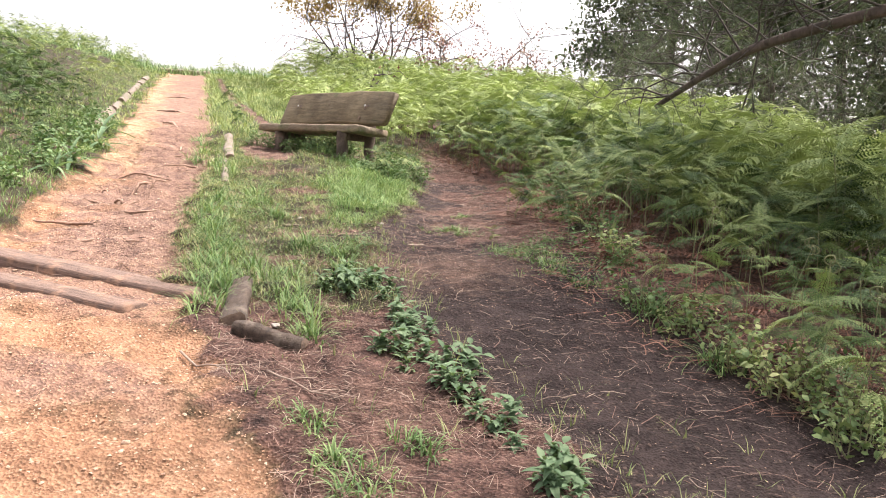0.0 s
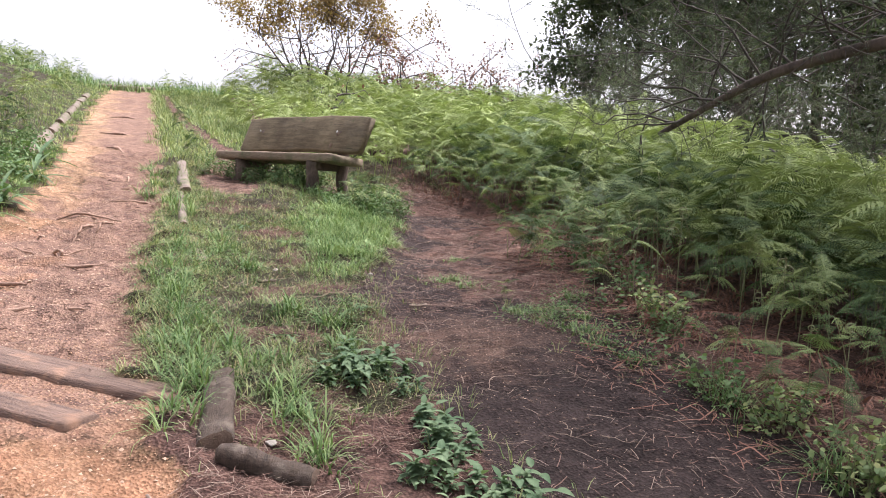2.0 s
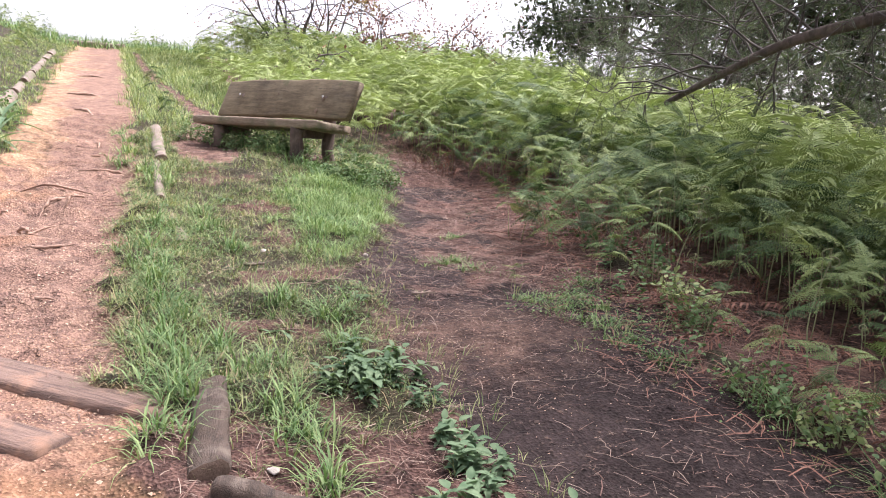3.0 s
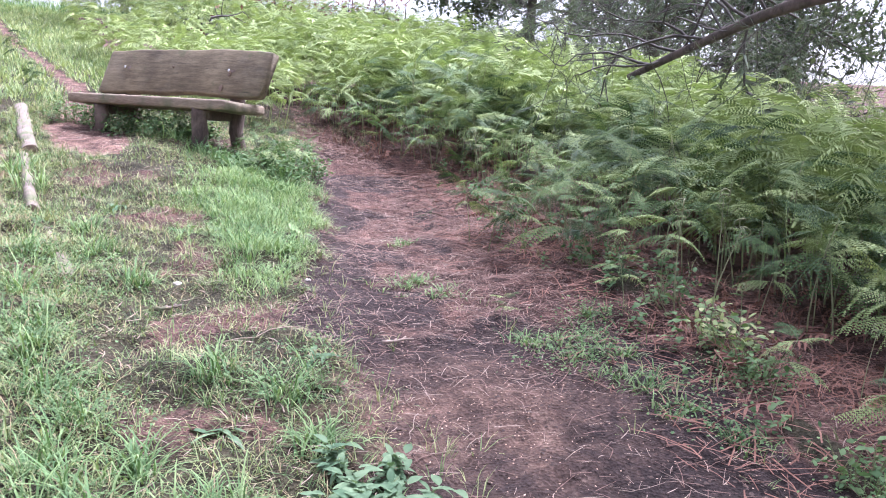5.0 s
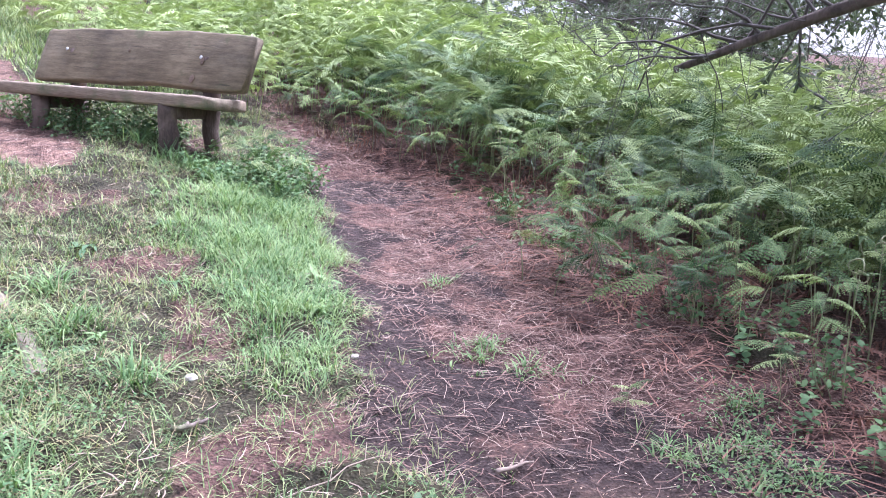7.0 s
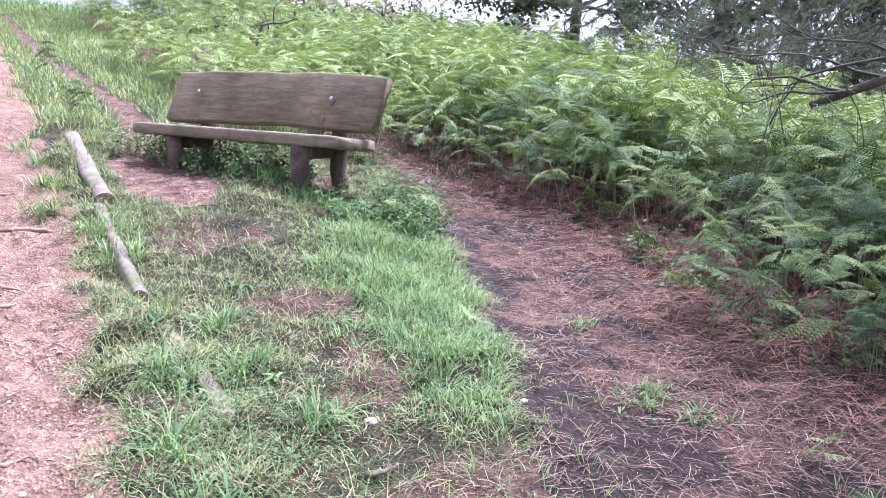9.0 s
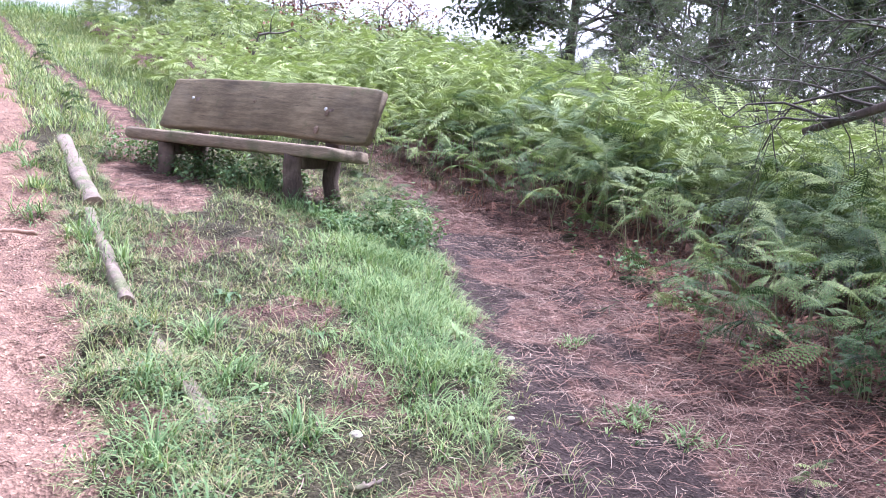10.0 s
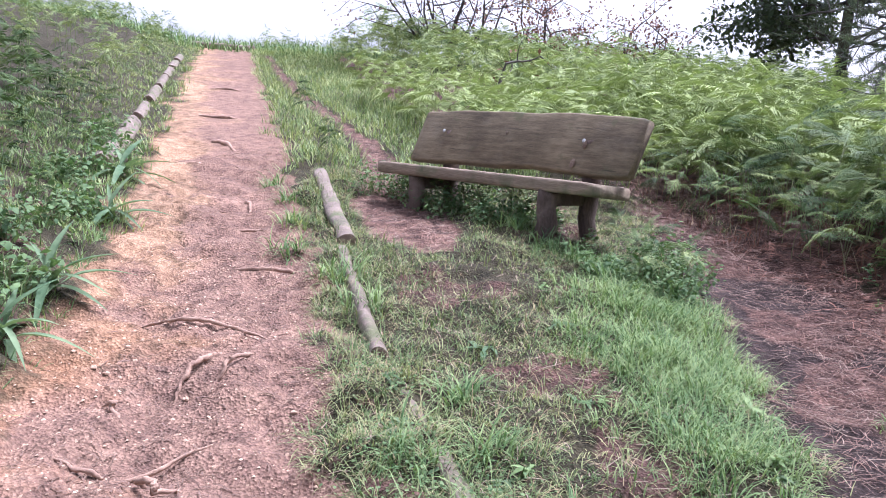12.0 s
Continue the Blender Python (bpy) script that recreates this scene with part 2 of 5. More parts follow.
def ground_material():
    m, n, l, s = material("earth")
    geo = n.new("ShaderNodeNewGeometry")
    pos = geo.outputs["Position"]

    def mask(name, lo=0.36, hi=0.64):
        a = n.new("ShaderNodeAttribute")
        a.attribute_name = name
        w = put_math(n, l, "ADD", a.outputs["Fac"], put_math(n, l, "MULTIPLY", put_math(n, l, "SUBTRACT", put_noise(n, l, pos, 14, 5), 0.5), 0.9))
        return put_ramp(n, l, w, [(lo, (0, 0, 0)), (hi, (1, 1, 1))])

    big, mid, fine = put_noise(n, l, pos, 1.6, 5), put_noise(n, l, pos, 9, 5), put_noise(n, l, pos, 70, 4)
    cell = n.new("ShaderNodeTexVoronoi")
    cell.inputs["Scale"].default_value = 85
    l.new(pos, cell.inputs["Vector"])
    grit = put_ramp(n, l, cell.outputs["Color"], [(0.25, (0.62, 0.62, 0.62)), (0.75, (1.3, 1.3, 1.3))])
    v = put_math(n, l, "ADD", put_math(n, l, "MULTIPLY", mid, 0.55), put_math(n, l, "MULTIPLY", fine, 0.45))
    turf = put_ramp(n, l, v, [(0.35, (0.016, 0.015, 0.009)), (0.65, (0.072, 0.062, 0.036))])
    sand = put_ramp(n, l, v, [(0.32, (0.20, 0.105, 0.063)), (0.52, (0.36, 0.195, 0.115)), (0.74, (0.50, 0.31, 0.20))])
    worn = put_ramp(n, l, v, [(0.32, (0.085, 0.052, 0.044)), (0.5, (0.212, 0.131, 0.098)), (0.72, (0.36, 0.235, 0.17))])
    soil = put_ramp(n, l, v, [(0.35, (0.017, 0.012, 0.011)), (0.6, (0.052, 0.037, 0.034)), (0.75, (0.125, 0.088, 0.074))])
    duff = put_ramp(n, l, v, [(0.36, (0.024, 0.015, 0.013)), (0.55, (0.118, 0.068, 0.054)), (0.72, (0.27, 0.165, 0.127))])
    chip = put_ramp(n, l, v, [(0.35, (0.075, 0.045, 0.034)), (0.55, (0.20, 0.125, 0.092)), (0.7, (0.36, 0.25, 0.18))])
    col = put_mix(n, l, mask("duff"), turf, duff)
    col = put_mix(n, l, mask("soil"), col, soil)
    col = put_mix(n, l, mask("chip", 0.15, 0.95), col, chip)
    col = put_mix(n, l, mask("worn"), col, worn)
    dry = put_ramp(n, l, v, [(0.32, (0.30, 0.19, 0.12)), (0.52, (0.48, 0.33, 0.21)), (0.74, (0.60, 0.44, 0.31))])
    sand = put_mix(n, l, mask("dry", 0.1, 0.9), sand, dry)
    col = put_mix(n, l, mask("sand", 0.15, 0.85), col, sand)
    col = put_mix(n, l, 0.55, col, put_mix(n, l, 1.0, col, grit, "MULTIPLY"))
    col = put_mix(n, l, 0.4, col, put_mix(n, l, 1.0, col, put_ramp(n, l, big, [(0.3, (0.6, 0.6, 0.6)), (0.7, (1.3, 1.3, 1.3))]), "MULTIPLY"))
    l.new(col, s.inputs["Base Color"])
    s.inputs["Roughness"].default_value = 0.95
    s.inputs["Specular IOR Level"].default_value = 0.2
    h = put_math(n, l, "ADD", put_math(n, l, "MULTIPLY", mid, 1.0), put_math(n, l, "ADD", put_math(n, l, "MULTIPLY", fine, 0.35), put_math(n, l, "MULTIPLY", cell.outputs["Distance"], 0.35)))
    put_bump(n, l, h, s, 0.9, 0.03)
    return m


M_EARTH = ground_material()
M_FERN = leafy("bracken_green", (0.013, 0.030, 0.014), (0.086, 0.143, 0.055), (0.29, 0.36, 0.145), 0.13, 0.55, 1.5, 0.38, 0.10, 0.08)
M_STEM = plain("bracken_stem", (0.10, 0.12, 0.05), (0.27, 0.27, 0.13), 12, 0.6)
M_DEAD = plain("dead_bracken", (0.11, 0.05, 0.034), (0.31, 0.16, 0.108), 14, 0.9)
M_GRASS = leafy("grass_green", (0.024, 0.054, 0.022), (0.125, 0.19, 0.076), (0.33, 0.345, 0.17), 0.18, 0.55, 3.5)
M_HILL = leafy("hill_grass", (0.06, 0.11, 0.05), (0.18, 0.255, 0.105), (0.42, 0.44, 0.21), 0.18, 0.55, 3.0)
M_LUSH = leafy("lush_grass", (0.028, 0.066, 0.026), (0.115, 0.20, 0.08), (0.26, 0.345, 0.15), 0.18, 0.55, 3.0)
M_STRAW = plain("dry_grass", (0.20, 0.15, 0.075), (0.42, 0.335, 0.19), 20, 0.8)
M_WEED = leafy("weed_leaf", (0.035, 0.075, 0.042), (0.085, 0.15, 0.08), (0.19, 0.265, 0.15), 0.2, 0.65, 5)
M_HERB = leafy("herb_leaf", (0.04, 0.085, 0.038), (0.085, 0.15, 0.065), (0.17, 0.25, 0.11), 0.2, 0.6, 5)
M_NEEDLE = plain("dry_needles", (0.06, 0.034, 0.026), (0.275, 0.165, 0.122), 9, 0.8)
M_BARKBIT = plain("bark_bits", (0.06, 0.038, 0.015), (0.22, 0.14, 0.115), 14, 0.9)
M_PALE = plain("pale_twigs", (0.20, 0.145, 0.11), (0.40, 0.31, 0.24), 9, 0.8)
M_CRUMB = plain("soil_crumb", (0.018, 0.012, 0.010), (0.12, 0.078, 0.06), 30, 0.95)
M_STONE = plain("grit_stone", (0.24, 0.15, 0.10), (0.58, 0.42, 0.30), 30, 0.9)
M_GRIT = plain("red_grit", (0.17, 0.088, 0.055), (0.52, 0.32, 0.20), 60, 0.9)
M_OLDLOG = plain("old_dark_log", (0.022, 0.015, 0.011), (0.13, 0.092, 0.066), 14, 0.85, 1.0, (3, 0.6, 3), (0.17, 0.135, 0.105))
M_LOG = plain("weathered_log", (0.075, 0.058, 0.047), (0.27, 0.215, 0.175), 7, 0.9, 0.8, (1, 1, 1), (0.10, 0.11, 0.05))
M_CUT = plain("cut_log_end", (0.07, 0.045, 0.032), (0.20, 0.14, 0.10), 16, 0.9, 0.6)
M_SLEEPER = plain("worn_timber", (0.06, 0.04, 0.033), (0.29, 0.195, 0.15), 9, 0.95, 1.0, (0.3, 5, 5), (0.33, 0.20, 0.135))
M_ROOT = plain("bare_root", (0.17, 0.10, 0.075), (0.42, 0.28, 0.20), 9, 0.85, 0.7)
M_BARK = plain("pine_bark", (0.035, 0.028, 0.024), (0.15, 0.115, 0.095), 6, 0.95, 1.0, (1, 1, 0.4))
M_TWIG = plain("grey_twigs", (0.035, 0.03, 0.027), (0.115, 0.10, 0.09), 9, 0.9)
M_PINE = leafy("pine_needles", (0.035, 0.055, 0.040), (0.08, 0.105, 0.075), (0.15, 0.175, 0.125), 0.25, 0.6, 1.0)
M_DARKLEAF = leafy("dark_leaves", (0.028, 0.045, 0.027), (0.06, 0.085, 0.05), (0.11, 0.13, 0.08), 0.25, 0.45, 1.0)
M_GORSE = leafy("gorse_flower", (0.10, 0.065, 0.035), (0.20, 0.135, 0.055), (0.38, 0.265, 0.10), 0.25, 0.7, 1.5)
M_BOLT = plain("dull_steel", (0.35, 0.35, 0.35), (0.65, 0.65, 0.63), 40, 0.45)


def bench_wood():
    m, n, l, s = material("bench_wood")
    tc = n.new("ShaderNodeTexCoord")
    mp = n.new("ShaderNodeMapping")
    mp.inputs["Scale"].default_value = (1.5, 9, 9)
    l.new(tc.outputs["Object"], mp.inputs["Vector"])
    warp = put_noise(n, l, tc.outputs["Object"], 2.2, 3)
    grain = put_noise(n, l, mp.outputs[0], 3.0, 8, 0.7)
    fine = put_noise(n, l, mp.outputs[0], 14.0, 4, 0.7)
    blot = put_noise(n, l, tc.outputs["Object"], 3.5, 6, 0.65)
    v = put_math(n, l, "ADD", put_math(n, l, "MULTIPLY", grain, 0.45), put_math(n, l, "ADD", put_math(n, l, "MULTIPLY", fine, 0.15), put_math(n, l, "MULTIPLY", warp, 0.4)))
    col = put_ramp(n, l, v, [(0.34, (0.04, 0.029, 0.017)), (0.5, (0.138, 0.106, 0.062)), (0.66, (0.27, 0.215, 0.135))])
    col = put_mix(n, l, put_ramp(n, l, blot, [(0.5, (0, 0, 0)), (0.75, (0.45, 0.45, 0.45))]), col, (0.24, 0.205, 0.15))
    streak = n.new("ShaderNodeMapping")
    streak.inputs["Scale"].default_value = (0.9, 16, 16)
    l.new(tc.outputs["Object"], streak.inputs["Vector"])
    split = put_noise(n, l, streak.outputs[0], 3.2, 5, 0.6)
    col = put_mix(n, l, put_ramp(n, l, split, [(0.31, (0.8, 0.8, 0.8)), (0.37, (0, 0, 0))]), col, (0.028, 0.021, 0.015))
    col = put_mix(n, l, put_ramp(n, l, put_noise(n, l, tc.outputs["Object"], 5.5, 5), [(0.6, (0, 0, 0)), (0.72, (0.7, 0.7, 0.7))]), col, (0.075, 0.085, 0.035))
    l.new(col, s.inputs["Base Color"])
    s.inputs["Roughness"].default_value = 0.8
    put_bump(n, l, v, s, 0.6, 0.012)
    return m


M_BENCH = bench_wood()
M_SEAT = plain("worn_seat_wood", (0.10, 0.071, 0.048), (0.34, 0.268, 0.19), 4, 0.8, 0.6, (0.6, 5, 5), (0.11, 0.115, 0.06))
# brown posts and bearers, with the shade below the seat put into their colour
M_SHADED_POST = plain("dark_shaded_post_wood", (0.035, 0.024, 0.019), (0.13, 0.09, 0.07), 6, 0.85, 0.8, (3, 3, 0.5), (0.16, 0.12, 0.095))

# ---- ground, one sheet to the horizon ----
gx = np.unique(np.round(np.concatenate([-np.geomspace(9, 1500, 34), np.arange(-9, 4.5, 0.06), np.geomspace(4.5, 1500, 40)]), 3))
gy = np.unique(np.round(np.concatenate([-np.geomspace(1, 1500, 20), np.arange(-1, 13, 0.06), np.arange(13, 32, 0.3), np.geomspace(32, 3000, 30)]), 3))
GX, GY = np.meshgrid(gx, gy)
GZ = ground_z(GX, GY)
near = smooth(14 - GY, 0, 3) * smooth(GX + 9, 0, 1) * smooth(5 - GX, 0, 1)
zp, zd, zt, zn, zf = zone_path(GX, GY), zone_dirt(GX, GY), zone_trail(GX, GY), zone_near(GX, GY), zone_fern(GX, GY)
turf0 = zone_turf(GX, GY)
lump = 0.026 * ripple(GX, GY, 0.16) + 0.022 * ripple(GX, GY, 0.07, 4) + 0.03 * ripple(GX, GY, 0.5, 2)
# trodden flat about the timber steps
flat = smooth(0.5 - np.abs(GY - 4.82 + 0.43 * (GX + 3)), 0, 0.3) * (GX > -3.4) * (GX < -0.9)
GZ = GZ + near * lump * (0.5 + 0.4 * turf0 + 0.9 * zp) * (1 - 0.8 * flat)
GZ = GZ - 0.05 * zp * near - 0.03 * zd * near - 0.03 * zt * near
GZ = GZ + near * 0.014 * (rng.random(GX.shape) - 0.5)
ny, nx = GX.shape
i, j = np.meshgrid(np.arange(ny - 1), np.arange(nx - 1), indexing="ij")
quads = np.stack([i * nx + j, i * nx + j + 1, (i + 1) * nx + j + 1, (i + 1) * nx + j], -1).reshape(-1, 4)
ground = tagged(new("ground", mesh_of("ground", np.stack([GX, GY, GZ], -1), quads, M_EARTH, True)),
                "sloping heath ground of orange sand, dark soil, needles and turf", "ground", kind="structure")
# the path is sandy at its mouth and along its outer side, trodden brown along its inner side
across = (GX - path_left(GY)) / (path_right(GY) - path_left(GY))
sandy = zp * np.clip(smooth(4.6 - GY, -0.3, 0.5) + smooth(np.interp(GY, [4.6, 7.0, 9.0, 30], [0.16, 0.24, 0.42, 0.45]) - across + 0.30 * ripple(GX, GY, 0.5, 6) + 0.22 * ripple(GX, GY, 0.17, 3), -0.25, 0.25), 0, 1) * (1 - 0.5 * bell(GX, GY, -1.35, 3.15, 0.5, 0.25)) * (1 - 0.8 * bell(GX, GY, -2.0, 4.22, 0.6, 0.2)) * (0.66 + 0.3 * ripple(GX, GY, 0.35, 7) + 0.16 * ripple(GX, GY, 0.12, 2))
chips = bell(GX, GY, -0.05, 5.3, 0.6, 0.62) * (0.66 + 0.3 * ripple(GX, GY, 0.14, 3)) + 0.5 * bell(GX, GY, -0.2, 3.2, 0.3, 0.3)
side = (GX - dirt_left(GY)) / (fern_edge(GY) - dirt_left(GY))
darkness = zd * smooth(12.0 - GY, -1.0, 3.0) * np.clip(smooth(6.2 - GY, -0.6, 0.8) * smooth(1.06 - side + 0.1 * ripple(GX, GY, 0.3, 3), 0, 0.2) + 0.85 * smooth(0.5 - side + 0.5 * ripple(GX, GY, 0.35, 9) + 0.2 * ripple(GX, GY, 0.13, 4), -0.15, 0.25), 0, 1)
for name, w in (("sand", sandy), ("worn", np.clip(zp - sandy, 0, 1) + zt * 0.45), ("dry", 0.5 * smooth(GY, 6.5, 10)), ("soil", darkness), ("chip", chips),
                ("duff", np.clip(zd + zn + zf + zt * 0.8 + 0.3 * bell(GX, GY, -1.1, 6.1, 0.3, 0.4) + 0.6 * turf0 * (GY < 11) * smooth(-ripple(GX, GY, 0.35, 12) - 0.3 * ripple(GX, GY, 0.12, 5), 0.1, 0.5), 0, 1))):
    ground.data.attributes.new(name, "FLOAT", "POINT").data.foreach_set("value", np.clip(w, 0, 1).ravel())


def top(x, y):
    """Height of the finished sheet."""
    x, y = np.asarray(x, float), np.asarray(y, float)
    jx = np.clip(np.searchsorted(gx, x) - 1, 0, nx - 2)
    iy = np.clip(np.searchsorted(gy, y) - 1, 0, ny - 2)
    u, v = (x - gx[jx]) / (gx[jx + 1] - gx[jx]), (y - gy[iy]) / (gy[iy + 1] - gy[iy])
    return (GZ[iy, jx] * (1 - u) * (1 - v) + GZ[iy, jx + 1] * u * (1 - v) + GZ[iy + 1, jx] * (1 - u) * v + GZ[iy + 1, jx + 1] * u * v)


# ---- bench ----
def plank(length, depth, thick, wave_top=0.0, wave_low=0.0, seed=0, nseg=40, lift=None):
    """A thick board with live edges: x along, y through its face, z up its width. Rounded section, uneven outline."""
    g = np.random.default_rng(seed)
    xs = np.linspace(0, length, nseg)
    ph = g.random(6) * 6
    up = wave_top * (np.sin(xs * 2.6 + ph[0]) + 0.5 * np.sin(xs * 6.1 + ph[1]) + 0.3 * np.sin(xs * 13 + ph[2]))
    lo = wave_low * (np.sin(xs * 2.2 + ph[3]) + 0.5 * np.sin(xs * 5.3 + ph[4]) + 0.3 * np.sin(xs * 11 + ph[5]))
    if lift is not None:
        lo = lo + np.interp(xs / length, *lift)
    r = thick * 0.2
    ring = []
    for x, a, b in zip(xs, lo, up + depth):
        e = min(x, length - x)
        k = 0.005 * max(0, 1 - e / 0.02)
        y0, y1 = k, thick - k
        a, b = a + k, b - k
        ring.append([(x, y0 + r, a), (x, y0 + 0.3 * r, a + 0.3 * r), (x, y0, a + r), (x, y0 - 0.004 * math.sin(x * 9), (a + b) / 2), (x, y0, b - r), (x, y0 + 0.3 * r, b - 0.3 * r), (x, y0 + r, b),
                     (x, y1 - r, b), (x, y1 - 0.3 * r, b - 0.3 * r), (x, y1, b - r), (x, y1, (a + b) / 2), (x, y1, a + r), (x, y1 - 0.3 * r, a + 0.3 * r), (x, y1 - r, a)])
    v = np.array(ring)
    v += 0.003 * (g.random(v.shape) - 0.5)
    n, s = v.shape[:2]
    i, j = np.meshgrid(np.arange(n - 1), np.arange(s), indexing="ij")
    k = (j + 1) % s
    q = np.stack([i * s + j, (i + 1) * s + j, (i + 1) * s + k, i * s + k], -1).reshape(-1, 4)
    c = np.concatenate([v[0].mean(0)[None], v[-1].mean(0)[None]])
    j = np.arange(s)
    k = (j + 1) % s
    t = np.concatenate([np.stack([j, k, np.full(s, n * s)], 1), np.stack([(n - 1) * s + k, (n - 1) * s + j, np.full(s, n * s + 1)], 1)])
    return np.concatenate([v.reshape(-1, 3), c]), t, q


BENCH = pose(-2.412, 10.744, 2.05, 0, 0.8, -43.4)
bench = thing("wooden_bench", "weathered dark brown bench of thick live-edged planks on posts", "bench", m=BENCH)
SEAT_L = 1.96
v, t, q = plank(SEAT_L, 0.44, 0.085, 0.006, 0.012, 3)
seat = part("seat", Pile().add(np.stack([v[:, 0], v[:, 2] * 0.995, 0.008 - v[:, 1] - 0.085 * v[:, 2]], 1), t, q).mesh("seat", M_SEAT), bench, "pale worn top edge on a thick plank seat")
v, t, q = plank(1.965, 0.405, 0.088, 0.010, 0.010, 5, 56, ([0, 0.15, 0.35, 0.6, 0.75, 0.85, 1], [-0.028, -0.022, 0.004, 0.022, 0.012, -0.004, 0.012]))
lean = math.radians(20)
b = np.stack([v[:, 0] + 0.035 + 0.045 * v[:, 2] / 0.40, v[:, 1] * math.cos(lean) + v[:, 2] * math.sin(lean) + 0.30, v[:, 2] * math.cos(lean) - v[:, 1] * math.sin(lean) + 0.04], 1)
back = part("backrest", Pile().add(b, t, q).mesh("backrest", M_BENCH), bench, "wavy-edged plank backrest with knots")


def bench_local(x, y, z):
    return BENCH @ Vector((x, y, z))


def post(name, x, y, zt, r, seed, owner=None):
    w = bench_local(x, y, zt)
    low = float(top(w.x, w.y)) - 0.12
    h = w.z - low
    p = np.array([(x + 0.012 * math.sin(k * 2 + seed), y + 0.01 * math.cos(k * 3 + seed), zt - h * k / 6) for k in range(7)])
    v, t, q = tube(p, [r * (1 + 0.05 * math.sin(k * 1.7 + seed)) for k in range(7)], 14, True, 0.10, seed)
    return part(name, Pile().add(v, t, q).mesh(name, M_SHADED_POST, True), owner or bench)


for k, (x, y, zt, r) in enumerate([(1.585, 0.075, -0.07, 0.066), (0.375, 0.075, -0.07, 0.062), (1.66, 0.425, 0.26, 0.06), (0.37, 0.425, 0.26, 0.06)]):
    post("leg" if k < 2 else "back_post", x, y, zt, r, k + 2)
for x in (1.62, 0.375):
    v, t, q = plank(0.36, 0.10, 0.07, 0.004, 0.004, int(x * 10), 12)
    part("cross_bearer", Pile().add(np.stack([v[:, 1] + x - 0.035, v[:, 0] + 0.10, v[:, 2] - 0.172], 1), t[:, ::-1], q[:, ::-1]).mesh("cross_bearer", M_SHADED_POST), bench)
for x, z in ((0.33, 0.26), (1.62, 0.25)):
    bm = bmesh.new()
    bmesh.ops.create_uvsphere(bm, u_segments=10, v_segments=6, radius=0.013)
    y = 0.30 + (z - 0.055) * math.tan(lean) - 0.008
    bmesh.ops.transform(bm, matrix=pose(x, y, z, -20) @ Matrix.Diagonal((1, 0.5, 1, 1)), verts=bm.verts)
    me = bpy.data.meshes.new("bolt_head")
    bm.to_mesh(me)
    bm.free()
    me.materials.append(M_BOLT)
    part("bolt_head", me, back, "shiny steel bolt head")
for x, z, s in ((1.635, 0.225, 0.028), (1.58, 0.10, 0.032), (0.95, 0.27, 0.014)):
    bm = bmesh.new()
    bmesh.ops.create_uvsphere(bm, u_segments=10, v_segments=6, radius=1)
    y = 0.30 + (z - 0.055) * math.tan(lean) - 0.006
    bmesh.ops.transform(bm, matrix=pose(x, y, z, -20) @ Matrix.Diagonal((s * 0.6, 0.006, s, 1)), verts=bm.verts)
    me = bpy.data.meshes.new("knot")
    bm.to_mesh(me)
    bm.free()
    me.materials.append(M_CUT)
    part("knot", me, back, "dark knot in the wood")


# ---- logs and timber steps ----
def log(name, a, b, r, label, sink=0.4, seed=1, group="", cat="log", sides=16, n=14, mat=None):
    """A log lying on the ground from a to b, partly sunk."""
    p = np.array([[a[0] + (b[0] - a[0]) * k / (n - 1), a[1] + (b[1] - a[1]) * k / (n - 1), 0] for k in range(n)])
    g = np.random.default_rng(seed)
    z = ground_z(p[:, 0], p[:, 1])
    z = np.polyval(np.polyfit(np.arange(n), z, 1), np.arange(n))
    p[:, 2] = z + r * (1 - 2 * sink)
    p += np.cumsum(g.normal(0, 0.003, p.shape), 0)
    v, t, q = tube(p, r * (1 + 0.06 * np.sin(np.arange(n) * 0.9 + seed)), sides, False, 0.28 if mat else 0.13, seed)
    ob = thing(name, label, cat, group)
    part("bark", Pile().add(v, None, q).mesh("bark", mat or M_LOG, True), ob)
    for end, d in ((0, p[0] - p[1]), (n - 1, p[-1] - p[-2])):
        ring = v[end * sides:(end + 1) * sides]
        d = d / np.linalg.norm(d)
        c = ring.mean(0)
        inner = c + (ring - c) * 0.8 + d * 0.006
        vv = np.concatenate([ring, inner, (c + d * 0.004)[None]])
        j = np.arange(sides)
        k = (j + 1) % sides
        qq = np.stack([j, k, sides + k, sides + j], 1)
        tt = np.stack([sides + j, sides + k, np.full(sides, 2 * sides)], 1)
        part("cut_end", Pile().add(vv, tt, qq).mesh("cut_end", M_CUT), ob, "dark sawn end of the log")
    return ob


EDGE = "path edging logs"
log("edging_log", (-2.98, 11.5), (-2.44, 9.5), 0.058, "grey peeled edging log lying in grass beside the path", 0.56, 1, EDGE)
log("edging_log", (-2.44, 9.3), (-2.04, 7.82), 0.041, "grey edging log half sunk in turf beside the path", 0.62, 2, EDGE)
log("edging_log", (-1.98, 7.72), (-1.66, 6.75), 0.042, "mossy edging log almost buried in grass", 0.86, 3, EDGE)
log("edging_log", (-1.08, 4.5), (-0.985, 3.9), 0.058, "brown rounded log with a sawn end among grass tufts", 0.46, 4, EDGE, mat=M_OLDLOG)
log("cross_log", (-0.95, 3.83), (-0.60, 3.74), 0.062, "dark short log butted against the edging log", 0.55, 5, EDGE, mat=M_OLDLOG)
log("edging_log", (-4.60, 10.9), (-5.15, 12.9), 0.08, "pale grey edging log at the foot of the bank", 0.4, 6, EDGE)
